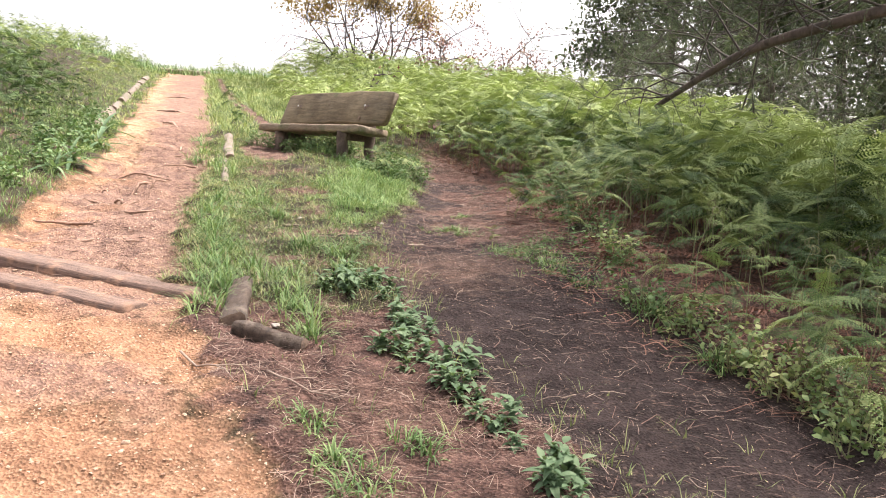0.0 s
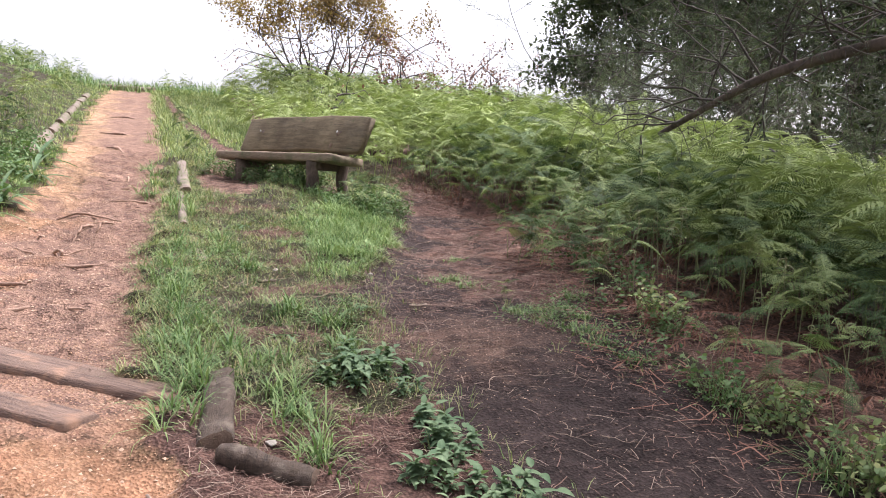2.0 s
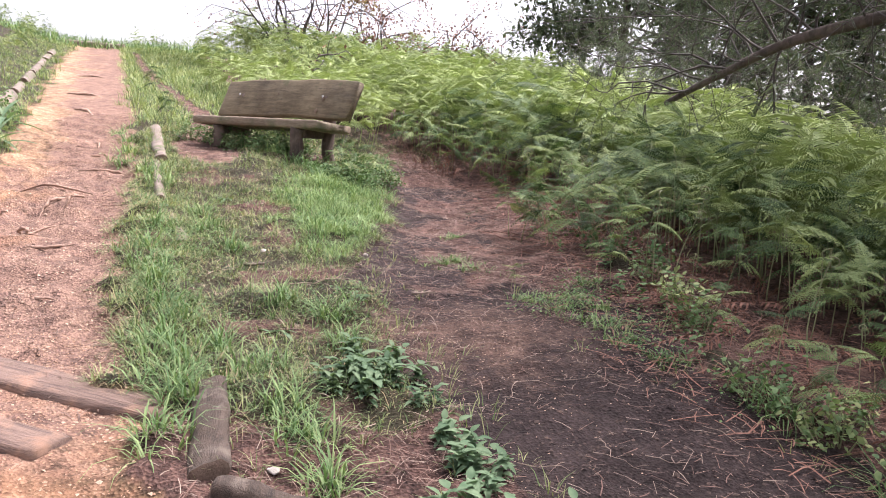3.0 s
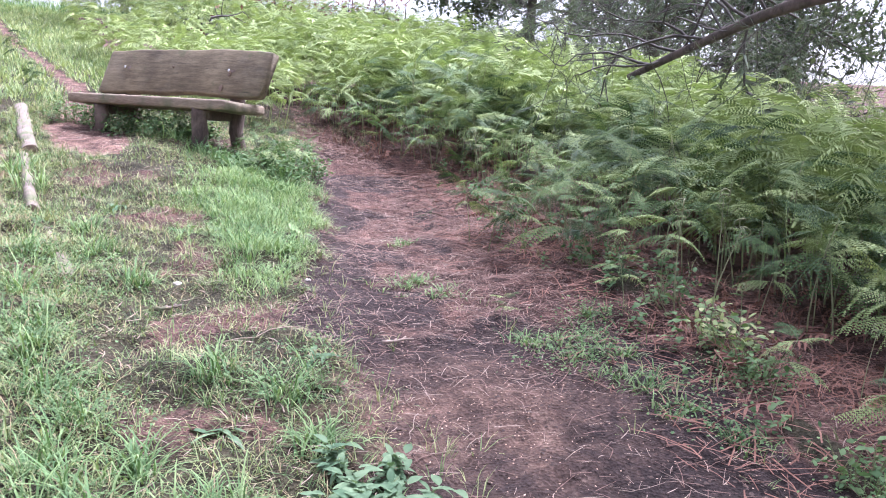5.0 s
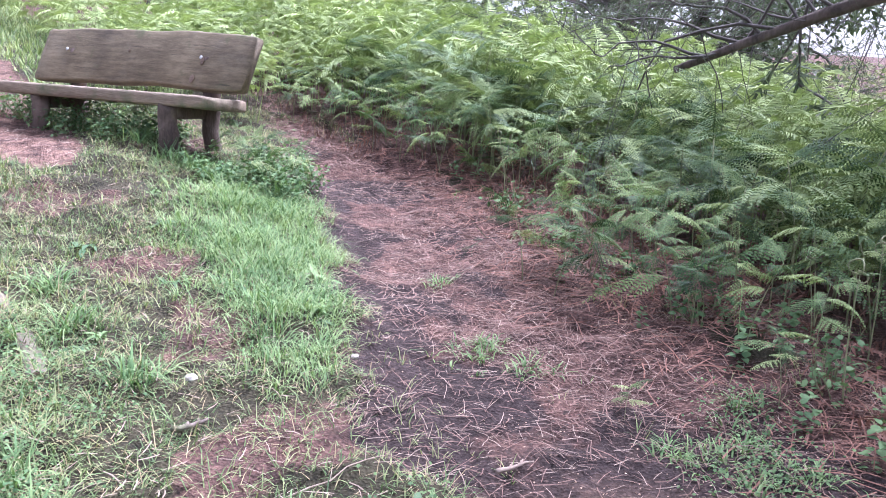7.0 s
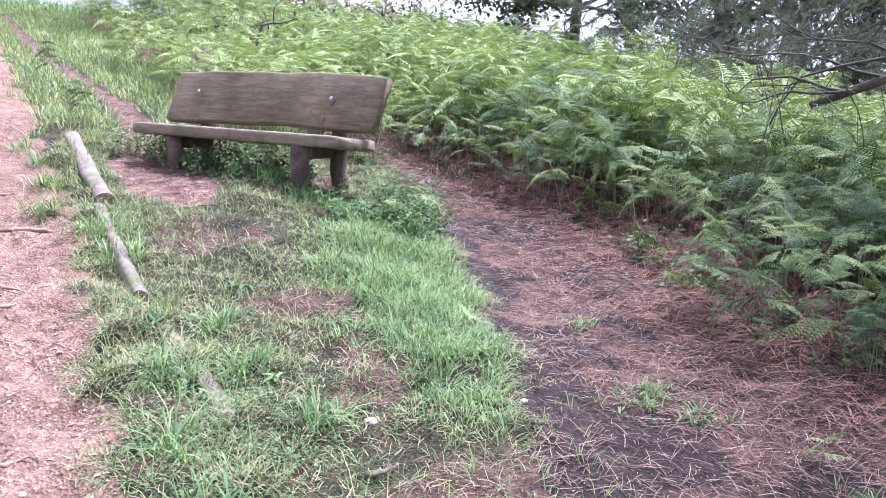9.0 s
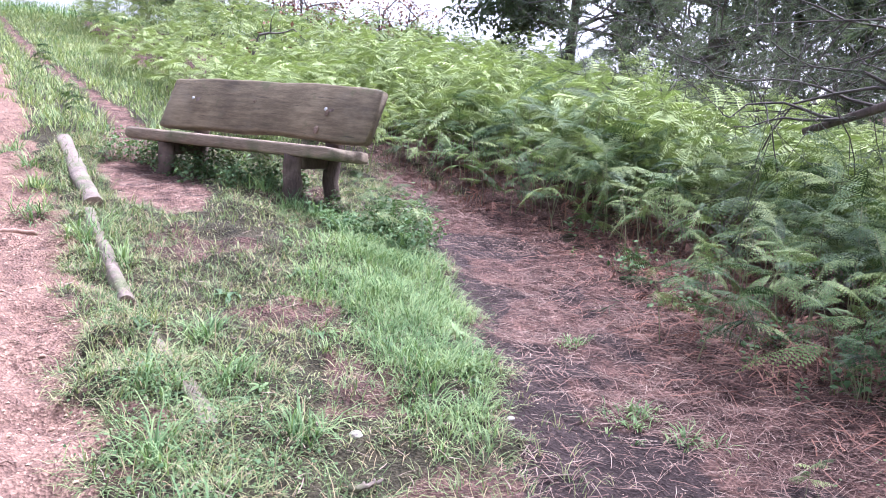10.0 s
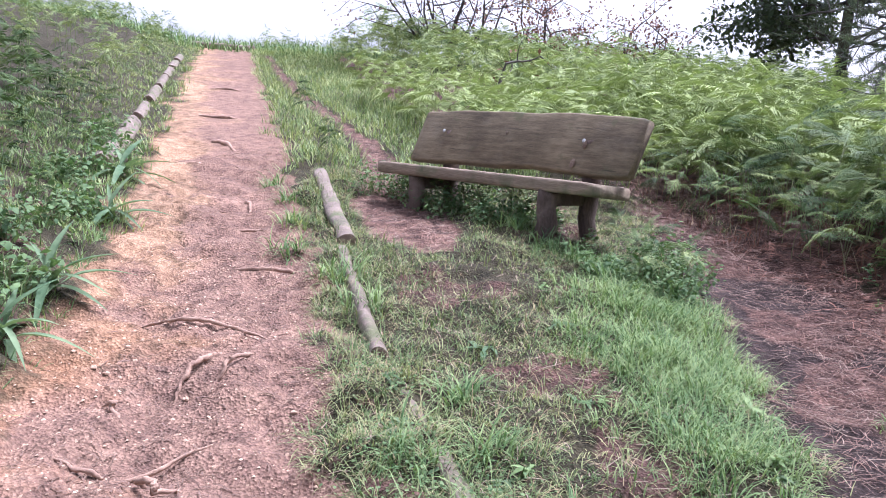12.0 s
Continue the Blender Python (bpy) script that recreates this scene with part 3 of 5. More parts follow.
for k in range(6):
    y = 13.3 + 1.35 * k
    log("edging_log", (-5.27 - 0.39 * k, y), (-5.27 - 0.39 * k - 0.31, y + 1.1), 0.068, "grey edging log overgrown with leaves at the bank", 0.52, 7 + k, EDGE)
log("step_log", (-8.6, 25.0), (-7.0, 24.8), 0.10, "dark log step across the top of the path", 0.3, 20, "log steps")


def sleeper(a, b, width, label, seed, lift):
    """A weathered, split timber let into the path as a step."""
    L = math.hypot(b[0] - a[0], b[1] - a[1])
    v, t, q = plank(L, width, 0.11, 0.009, 0.012, seed, 40)
    x, y, z = v[:, 0], v[:, 2], -v[:, 1]
    za, zb = float(ground_z(*a)), float(ground_z(*b))
    ang = math.atan2(b[1] - a[1], b[0] - a[0])
    me = Pile().add(np.stack([x, y, z], 1), t, q).mesh("timber", M_SLEEPER)
    ob = thing("timber_step", label, "step", "timber steps", pose(a[0], a[1], za + lift, 0, -math.degrees(math.atan2(zb - za, L)), math.degrees(ang)))
    part("timber", me, ob)
    return ob


sleeper((-3.0, 4.98), (-1.20, 4.24), 0.21, "worn grey-brown split timber step across the sandy path", 31, 0.004)
sleeper((-2.75, 4.55), (-1.52, 3.98), 0.17, "sunken weathered timber step in the sandy path", 32, -0.013)


# ---- roots across the path ----
def root(points, r, seed):
    p = np.array([(x, y, float(top(x, y)) + h) for x, y, h in points])
    c = spline(p, 7 * len(p))
    g = np.random.default_rng(seed)
    c += np.cumsum(g.normal(0, 0.0065, c.shape), 0) * np.array([1, 1, 0.4])
    w = np.sin(np.linspace(0.12, np.pi - 0.12, len(c))) ** 0.5
    v, t, q = tube(c - (0, 0, 0.45 * r), 0.66 * r * w * (0.8 + 0.4 * g.random(len(c))), 8, True, 0.15, seed)
    return tagged(new("tree_root", Pile().add(v, t, q).mesh("tree_root", M_ROOT, True)), "bare brown tree root crossing the trodden path", "root", "roots in the path")


for k, (pts, r) in enumerate([
    ([(-3.18, 8.1, 0), (-2.95, 8.05, .02), (-2.75, 8.07, .02), (-2.52, 7.98, 0)], .015),
    ([(-2.80, 7.45, 0), (-2.77, 7.58, .03), (-2.71, 7.72, .02), (-2.70, 7.86, 0)], .018),
    ([(-2.66, 7.5, 0), (-2.62, 7.62, .025), (-2.56, 7.74, 0)], .016),
    ([(-3.02, 7.36, 0), (-2.95, 7.27, .03), (-2.86, 7.15, 0)], .015),
    ([(-2.98, 6.9, 0), (-2.85, 6.86, .02), (-2.72, 6.92, .02), (-2.5, 7.08, 0)], .015),
    ([(-2.72, 6.92, 0), (-2.68, 6.82, .035), (-2.63, 6.74, .03), (-2.58, 6.80, 0)], .015),
    ([(-3.32, 9.72, 0), (-3.15, 9.78, .025), (-2.98, 9.72, 0)], .015),
    ([(-4.30, 12.7, 0), (-4.1, 12.5, .035), (-3.88, 12.2, 0)], .035),
    ([(-4.2, 11.6, 0), (-4.0, 11.5, .02), (-3.9, 11.3, 0)], .025),
    ([(-4.9, 14.1, 0), (-4.6, 14.0, .02), (-4.4, 14.1, 0)], .03),
    ([(-3.0, 8.9, 0), (-2.8, 8.95, .015), (-2.65, 9.0, 0)], .02),
    ([(-3.0, 6.1, 0), (-2.75, 6.15, .015), (-2.55, 6.1, 0)], .02),
    ([(-2.5, 5.6, 0), (-2.3, 5.7, .012), (-2.05, 5.65, 0)], .018),
    ([(-2.6, 6.55, 0), (-2.45, 6.45, .015), (-2.3, 6.5, 0)], .016),
    ([(-3.4, 10.7, 0), (-3.3, 10.5, .02), (-3.25, 10.2, 0)], .02),
    ([(-5.6, 16.6, 0), (-5.3, 16.7, .03), (-5.0, 16.6, 0)], .035),
]):
    root(pts, r, 50 + k)


# ---- bracken ----
def frond_shape(pairs, lobes, length, width, droop, seed, fill=0.62):
    """A fern frond from the origin along +y: toothed side leaflets on a drooping rib. Vertices and triangles."""
    g = np.random.default_rng(seed)
    vs, ts, n = [], [], 0

    def rib(u):
        return np.array([0.02 * math.sin(u * 5 + seed) * length, u * length * (1 - 0.18 * droop * u), -droop * length * u * u * 0.75])

    steps = 5 if lobes else 3
    for k in range(steps):
        p, q = rib(k / steps), rib((k + 1) / steps)
        w = 0.004 * (1 - k / steps) + 0.001
        vs += [p + (w, 0, 0), p - (w, 0, 0), q + (w * .8, 0, 0.001), q - (w * .8, 0, -0.001)]
        ts += [(n, n + 1, n + 2), (n + 1, n + 3, n + 2)]
        n += 4
    for k in range(pairs):
        u = 0.06 + 0.94 * (k + 0.5) / pairs
        base = rib(u)
        tang = rib(min(1, u + 0.03)) - rib(max(0, u - 0.03))
        tang /= np.linalg.norm(tang)
        span = width * (1 - u) ** 0.8 * min(1, 0.72 + 1.6 * u) + 0.012
        for side in (-1, 1):
            ang = math.radians(58 + g.uniform(-7, 7) - 14 * u)
            out = np.array([side * math.sin(ang), 0, 0]) + tang * math.cos(ang)
            out[2] -= 0.05 + 0.5 * g.random()
            out /= np.linalg.norm(out)
            ln = span * g.uniform(0.72, 1.14)
            across = np.cross(out, (0, 0, 1.0))
            across /= np.linalg.norm(across)
            sag = np.array([0, 0, -0.18 * ln])
            if lobes == 0:
                w = ln * 0.08 + 0.003
                m = base + out * ln * 0.42
                vs += [base, m + across * w, m - across * w + (0, 0, 0.006), base + out * ln + sag]
                ts += [(n, n + 1, n + 3), (n, n + 3, n + 2)]
                n += 4
                continue
            # narrow pinnules along each leaflet, shorter towards its tip
            count = max(2, int(round(lobes * min(1, ln / width + 0.12))))
            for h in range(count):
                f0, f1 = h / count, (h + fill) / count
                c0 = base + out * ln * f0 + sag * f0 * f0
                c1 = base + out * ln * f1 + sag * f1 * f1
                w = (ln * 0.17 * (1 - f0) ** 0.75 + 0.004) * g.uniform(0.85, 1.12)
                fwd = out * w * 0.55
                for turn in (-1, 1):
                    vs += [c0, c1, (c0 + c1) / 2 + turn * across * w + fwd + (0, 0, -0.22 * w)]
                    ts.append((n, n + 1, n + 2))
                    n += 3
    return np.array(vs), np.array(ts)


def bracken_plan(seed, height=1.0, nodes=(3, 5)):
    """Stem points and where its fronds sit: (place, yaw, pitch, size)."""
    g = np.random.default_rng(seed)
    lean = g.uniform(-0.18, 0.18, 2)
    h = height * g.uniform(0.66, 0.88)
    stem = np.array([(lean[0] * u * u, lean[1] * u * u, u * h) for u in np.linspace(0, 1, 6)])
    y0 = g.uniform(0, 6.28)
    fr = []
    for k in range(g.integers(*nodes)):
        u = 0.98 - 0.15 * k
        p = np.array([lean[0] * u * u, lean[1] * u * u, u * h])
        for s in (0, math.pi):
            fr.append((p, y0 + s + 1.3 * k + g.uniform(-.5, .5), g.uniform(-0.1, 0.7), g.uniform(0.55, 1.05) * (0.75 + 0.12 * k)))
    fr.append((stem[-1], y0 + math.pi / 2 + g.uniform(-.5, .5), g.uniform(0.5, 0.95), g.uniform(0.65, 0.9)))
    return stem, fr


def place_frond(v, p, yaw, pitch, size):
    m = turns(np.array([yaw]), np.array([pitch]), None, np.array([size]))[0]
    return v @ m.T + p


FINE = [frond_shape(14, 8, 0.58, 0.23, d, s, 0.66) for s, d in enumerate((0.25, 0.5, 0.8, 1.15))]
MID = [frond_shape(11, 0, 0.40, 0.15, d, s) for s, d in enumerate((0.3, 0.6, 0.9, 1.2))]
FAR = [frond_shape(8, 0, 0.40, 0.16, d, s) for s, d in enumerate((0.3, 0.65, 1.0))]

frond_mesh = [mesh_of("frond", v, t, M_FERN) for v, t in FINE]


def bracken(seed):
    """One bracken plant with its stem and fronds."""
    stem, fr = bracken_plan(seed, 1.0)
    ob = thing("bracken_fern", "green bracken fern with arching toothed fronds", "fern", "bracken beside the path")
    v, t, q = tube(stem, np.linspace(0.0065, 0.003, len(stem)), 5)
    part("stem", Pile().add(v, t, q).mesh("stem", M_STEM, True), ob)
    for k, (p, yaw, pitch, size) in enumerate(fr):
        f = part("frond", frond_mesh[(seed + k) % len(frond_mesh)], ob)
        f.matrix_basis = Matrix.Translation(p) @ Matrix.Rotation(yaw, 4, "Z") @ Matrix.Rotation(pitch, 4, "X") @ Matrix.Rotation(0.4 * math.sin(seed * 3.1 + k * 2.3), 4, "Y") @ Matrix.Scale(size, 4)
    return ob


def fern_height(x, y):
    """Height of the bracken: lower at the edges of the beds, taller inside."""
    e = np.where(x > -1.2 - 0.25 * (y - 12), x - fern_wall(y), path_left(y) - x)
    return np.clip(0.58 + 0.42 * np.clip(e / 0.9, 0, 1) + 0.10 * ripple(x, y, 0.7, 3), 0.45, 1.25) * (1 - 0.5 * smooth(x - 0.12 * y, 1.6, 5.5))


kinds = [bracken(s) for s in range(8)]


def jittered(x0, x1, y0, y1, step, seed):
    g = np.random.default_rng(seed)
    a, b = np.meshgrid(np.arange(x0, x1, step), np.arange(y0, y1, step))
    a = a.ravel() + g.uniform(-.5, .5, a.size) * step
    b = b.ravel() + g.uniform(-.5, .5, b.size) * step
    return a, b, g


a, b, g = jittered(-0.1, 3.2, 3.2, 11.9, 0.225, 11)
e = a - fern_wall(b)
keep = (e > 0.02) & (e < 1.05) & (g.random(len(a)) < np.clip(0.6 + 0.8 * e, 0, 0.94))
near_x, near_y = a[keep], b[keep]
order = np.argsort(near_x - fern_wall(near_y))[:280]
used = 0
for k in order:
    x, y = near_x[k], near_y[k]
    s = float(fern_height(x, y)) * g.uniform(0.75, 1.15) * (0.85 if y < 5.5 else 1)
    m = pose(x, y, float(top(x, y)) - 0.02, g.uniform(-5, 5), g.uniform(-5, 5), g.uniform(0, 360))
    if used < len(kinds):
        ob = kinds[used]
        ob.matrix_basis = m @ Matrix.Scale(s, 4)
    else:
        ob = copy_thing(kinds[k % len(kinds)], m)
        ob.matrix_basis = m @ Matrix.Scale(s, 4)
    used += 1


# young shoots, still curled at the top
def shoot(seed):
    g = np.random.default_rng(seed)
    ob = thing("bracken_shoot", "pale young bracken stalk with curled tips", "fern", "young bracken shoots")
    st = spline([(0, 0, 0), (0.02, 0.01, 0.35), (g.normal(0, .04), g.normal(0, .04), 0.75)], 8)
    v, t, q = tube(st, np.linspace(0.006, 0.003, 8), 6)
    part("stem", Pile().add(v, t, q).mesh("stem", M_STEM, True), ob)
    for k in range(4):
        yaw, d = k * 1.57 + g.uniform(-.3, .3), 0.05 + 0.02 * g.random()
        c = st[-1] - (0, 0, 0.05 * (k // 2))
        a = np.linspace(0, 4.2, 12)
        r = d * (1 - 0.15 * a / 4.2)
        arc = np.stack([np.cos(yaw) * r * np.sin(a * .8), np.sin(yaw) * r * np.sin(a * .8), 0.7 * r * (1 - np.cos(a * .8))], 1) + c
        v, t, q = tube(arc, np.linspace(0.0035, 0.0055, 12), 5)
        part("curled_tip", Pile().add(v, t, q).mesh("curled_tip", M_STEM, True), ob)
        f = part("frond", frond_mesh[k % 4], ob)
        f.matrix_basis = Matrix.Translation(c) @ Matrix.Rotation(yaw, 4, "Z") @ Matrix.Rotation(g.uniform(.2, .8), 4, "X") @ Matrix.Scale(0.22, 4)
    return ob


young = [shoot(s) for s in (1, 2, 3)]
for k in range(26):
    y = 3.6 + 0.27 * k + g.uniform(-.1, .1)
    x = float(fern_edge(y)) + g.uniform(0.05, 0.55)
    m = pose(x, y, float(top(x, y)) - 0.01, g.uniform(-6, 6), g.uniform(-6, 6), g.uniform(0, 360))
    ob = young[k] if k < 3 else copy_thing(young[k % 3], m)
    ob.matrix_basis = m @ Matrix.Scale(g.uniform(0.4, 0.75), 4)
# low plants in front of the bed, and young ones by the bench and along the strip between path and trail
for k, (x, y, s) in enumerate([(0.62, 7.45, .55), (0.78, 7.2, .55), (0.58, 7.75, .5), (0.85, 7.5, .65), (1.0, 7.15, .6), (0.95, 6.9, .55), (0.75, 7.65, .55), (0.9, 6.1, .35), (1.25, 4.75, .5), (1.45, 4.2, .58), (1.62, 3.75, .6), (1.75, 3.5, .62), (1.55, 3.55, .5), (1.66, 3.3, .55), (1.38, 3.95, .4), (1.82, 3.2, .6), (1.7, 3.95, .5), (1.3, 4.4, .42), (1.9, 3.65, .68), (1.05, 6.5, .45), (1.15, 6.2, .45), (1.2, 6.75, .5), (0.95, 6.75, .4), (1.1, 7.0, .5),
                               (0.4, 10.55, .5), (0.56, 10.25, .5), (0.3, 10.8, .5), (0.15, 11.1, .5), (0.8, 9.9, .5), (0.95, 9.6, .45), (0.05, 11.45, .5), (-0.05, 11.85, .5), (0.85, 10.1, .55), (-0.2, 11.9, .4), (-0.1, 11.6, .45), (1.15, 9.2, .5), (1.3, 8.8, .45), (1.2, 8.4, .5), (1.05, 8.0, .5), (0.9, 7.8, .55), (1.15, 7.6, .6), (1.55, 6.0, .5), (1.75, 5.4, .55), (1.9, 4.9, .5),
                               (-0.55, 9.25, .42), (-0.72, 9.05, .38), (-0.42, 9.5, .4), (-1.4, 10.0, .34), (-1.7, 10.25, .36), (-0.85, 9.6, .4), (-1.2, 10.05, .4), (-0.65, 9.25, .4), (-0.5, 9.1, .36), (-1.95, 10.45, .3), (-2.0, 10.7, .3), (-2.3, 11.0, .35), (0.35, 6.25, .22), (1.1, 5.2, .4)]):
    copy_thing(kinds[k % len(kinds)], pose(x, y, float(top(x, y)) - 0.02, g.uniform(-12, 12), g.uniform(-12, 12), g.uniform(0, 360))).scale = (s, s, s)


def bed(xs, ys, heights, fronds, seed, name, label, nodes=(3, 5)):
    """Many bracken plants joined into one sheet of foliage."""
    g = np.random.default_rng(seed)
    pile = Pile()
    n = len(xs)
    zs = top(xs, ys)
    tones = []
    plans = [bracken_plan(400 + k, 1.0, nodes) for k in range(24)]
    which = g.integers(0, 24, n)
    yaw, size = g.uniform(0, 6.28, n), heights * g.uniform(0.85, 1.2, n)
    for w in range(24):
        sel = np.nonzero(which == w)[0]
        if not len(sel):
            continue
        m = turns(yaw[sel], g.normal(0, .08, len(sel)), None, size[sel])
        pl = np.stack([xs[sel], ys[sel], zs[sel]], 1)
        stem, fr = plans[w]
        v, t, q = tube(stem[[0, 3, 5]], [0.006, 0.005, 0.003], 3, False)
        sv, sq = scatter(v, q, m, pl)
        pile.add(sv, None, sq)
        tones.append(np.full(len(sv), 0.1))
        for k, (p, fy, fp, fs) in enumerate(fr):
            bv, bt = fronds[(w + k) % len(fronds)]
            rolled = bv @ turns(np.zeros(1), None, np.array([0.5 * math.sin(w * 3.1 + k * 2.3)]))[0].T
            sv, st = scatter(place_frond(rolled, p, fy, fp, fs), bt, m, pl)
            pile.add(sv, st)
            # tone differs by frond; FAR ones are lifted, distant haze put into the colour
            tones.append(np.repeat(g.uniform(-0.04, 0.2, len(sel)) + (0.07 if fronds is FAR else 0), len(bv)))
    me = pile.mesh(name, M_FERN)
    me.attributes.new("tone", "FLOAT", "POINT").data.foreach_set("value", np.concatenate(tones))
    return stuff(name, me, label, "bracken")


# behind the single plants
a, b, g = jittered(-1.5, 5.5, 4.5, 15.0, 0.235, 12)
e = a - fern_wall(b)
keep = (e > np.where(b > 11.8, 0.03, 0.95)) & (b < 15)
keep &= (a < 1.5 + 0.36 * b)
bed(a[keep], b[keep], fern_height(a[keep], b[keep]) * 1.03, MID, 1, "bracken_bed", "dense waist-high green bracken beside the dark trail", (4, 6))
a, b, g = jittered(-6.0, 13, 11.5, 28, 0.47, 13)
e = a - fern_edge(b)
keep = (e > 0.05) & ((b >= 15) | (a > 5.4)) & (a < np.where(b < 17, 3.2 + 0.5 * b, 2.0 + 0.42 * b))
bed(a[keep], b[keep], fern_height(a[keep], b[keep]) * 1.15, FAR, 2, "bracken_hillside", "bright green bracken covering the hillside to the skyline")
a, b, g = jittered(-3.4, 0, 11.0, 17, 0.28, 19)
keep = (a > trail_mid(b) + 0.75) & (a < np.where(b < 13.2, dirt_left(b) - 0.2, fern_edge(b) + 0.1)) & (a > -1.9 - 0.6 * (b - 11.2)) & (b > 11.1 - 0.5 * (a + 1.0))
bed(a[keep], b[keep], np.full(keep.sum(), 0.75), MID, 7, "bracken_patch", "green bracken standing behind the bench", (4, 6))
# bank on the other side of the path
a, b, g = jittered(-8, -3.3, 6.2, 13, 0.27, 14)
e = path_left(b) - a
keep = (e > 0.28) & (e < 3.8) & (g.random(len(a)) < np.clip(0.55 + 0.5 * e, 0, 0.95))
bed(a[keep], b[keep], fern_height(a[keep], b[keep]) * np.clip(0.34 + 0.3 * e[keep], 0.3, 0.6), MID, 3, "bracken_bank", "green bracken and brambles on the bank above the path")
a, b, g = jittered(-15, -4, 11, 28, 0.5, 15)
e = path_left(b) - a
keep = (e > 0.4) & (e < 10) & ((b > 13) | (e > 3.8)) & (g.random(len(a)) < np.clip(0.25 + 0.25 * e, 0, 0.85))
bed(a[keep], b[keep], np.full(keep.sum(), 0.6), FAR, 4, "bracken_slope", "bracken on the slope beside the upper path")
a, b, g = jittered(-12, -3, 21, 28, 0.5, 18)
keep = ((a < path_left(b) - 0.3) | (a > path_right(b) + 0.3) | (b > 25.6)) & (g.random(len(a)) < 0.55)
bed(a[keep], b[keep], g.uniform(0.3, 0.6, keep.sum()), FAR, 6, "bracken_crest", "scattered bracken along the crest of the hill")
# strip between path and trail
a, b, g = jittered(-7.5, -2.6, 11.6, 23, 0.34, 16)
keep = (a > path_right(b) + 0.25) & (a < trail_mid(b) - 0.3) & (g.random(len(a)) < 0.75)
bed(a[keep], b[keep], np.full(keep.sum(), 0.5), MID, 5, "bracken_strip", "low young bracken in the grass strip between the trails")
# dead bracken under the living
a, b, g = jittered(0.4, 3.0, 3.2, 12, 0.16, 17)
e = a - fern_edge(b)
keep = (e > -0.05) & (e < 1.7) & (g.random(len(a)) < 0.85)
a, b = a[keep], b[keep]
dead = Pile()
bv, bt = frond_shape(7, 0, 0.40, 0.10, 0.5, 77)
m = turns(g.uniform(0, 6.28, len(a)), g.normal(-0.05, .4, len(a)), g.normal(0, .7, len(a)), g.uniform(.35, .8, len(a)))
sv, st = scatter(bv, bt, m, np.stack([a, b, top(a, b) + g.uniform(0.02, 0.12, len(a))], 1))
dead.add(sv, st)
stuff("dead_bracken", dead.mesh("dead_bracken", M_DEAD), "red-brown dead bracken fronds lying under the ferns", "leaf litter")


# ---- grass ----
def blade_shape():
    v = np.array([(-.5, 0, 0), (.5, 0, 0), (-.42, .12, .45), (.42, .12, .45), (-.25, .42, .76), (.25, .42, .76), (0, .85, .80)])
    t = np.array([(0, 1, 3), (0, 3, 2), (2, 3, 5), (2, 5, 4), (4, 5, 6)])
    return v, t


BV, BT = blade_shape()
BV3, BT3 = np.array([(-.5, 0, 0), (.5, 0, 0), (-.35, .15, .6), (.35, .15, .6), (0, .5, 1.0)]), np.array([(0, 1, 3), (0, 3, 2), (2, 3, 4)])


def grass(name, xs, ys, heights, per, mat, label, seed, spread=0.035, width=0.0045, flop=0.5, shape=None, tilt=0.15):
    """Tufts at the given places, each of several blades that lean outwards."""
    g = np.random.default_rng(seed)
    n = len(xs)
    k = np.repeat(np.arange(n), per)
    yaw = g.uniform(0, 6.28, n * per)
    r = spread * np.sqrt(g.random(n * per))
    x, y = xs[k] - np.sin(yaw) * r, ys[k] + np.cos(yaw) * r
    h = heights[k] * g.uniform(0.55, 1.15, n * per)
    pitch = -np.minimum(np.abs(g.normal(tilt, flop, n * per)), 1.45)
    m = turns(yaw + g.normal(0, .5, n * per), pitch, None, np.stack([np.full(n * per, width) * g.uniform(.7, 1.3, n * per), h, h], 1))
    bv, bt = shape or (BV3, BT3)
    v, t = scatter(bv, bt, m, np.stack([x, y, top(x, y) - 0.006], 1))
    return stuff(name, mesh_of(name, v, t, mat), label, "grass")


# short trodden turf
a, b, g = jittered(-3.0, 0.3, 3.9, 11.8, 0.035, 21)
lush = np.clip((bell(a, b, -0.72, 8.3, 0.5, 1.1) * 1.5) * (0.75 + 0.35 * ripple(a, b, 0.25, 9)) + 0.5 * bell(a, b, -0.75, 6.9, .25, .5), 0, 1) * (a < dirt_left(b) + 0.08)
verge = np.clip(1.3 * np.exp(-((a - np.interp(b, [4, 7.8, 11.5], [-1.15, -2.1, -2.95])) / 0.22) ** 2), 0, 1)
patchy = 0.5 + 0.5 * ripple(a, b, 0.35, 12) + 0.25 * ripple(a, b, 0.12, 5)
tz = zone_turf(a, b)
bare = np.clip(0.8 * smooth(-ripple(a, b, 0.22, 8) - 0.4 * ripple(a, b, 0.1, 3), 0.35, 0.8) + 0.4 * bell(a, b, -1.1, 6.1, .35, .4) + bell(a, b, -1.55, 8.9, .3, .3) * .8 + bell(a, b, -0.6, 6.4, .3, .3) * .7, 0, .75)
keep = (tz > 0.5) & (g.random(len(a)) < np.clip((0.30 + 0.55 * patchy + 0.5 * lush + 0.4 * verge) * (1 - bare), 0.03, 1))
a, b, lush, verge, patchy = a[keep], b[keep], lush[keep], verge[keep], patchy[keep]
clump = np.clip(0.5 + 0.6 * ripple(a, b, 0.11, 2) + 0.3 * ripple(a, b, 0.3, 4), 0, 1)
h = 0.02 + 0.06 * clump ** 2 + 0.05 * verge * g.random(len(a)) + 0.02
low = lush < 0.2 + 0.5 * g.random(len(a))
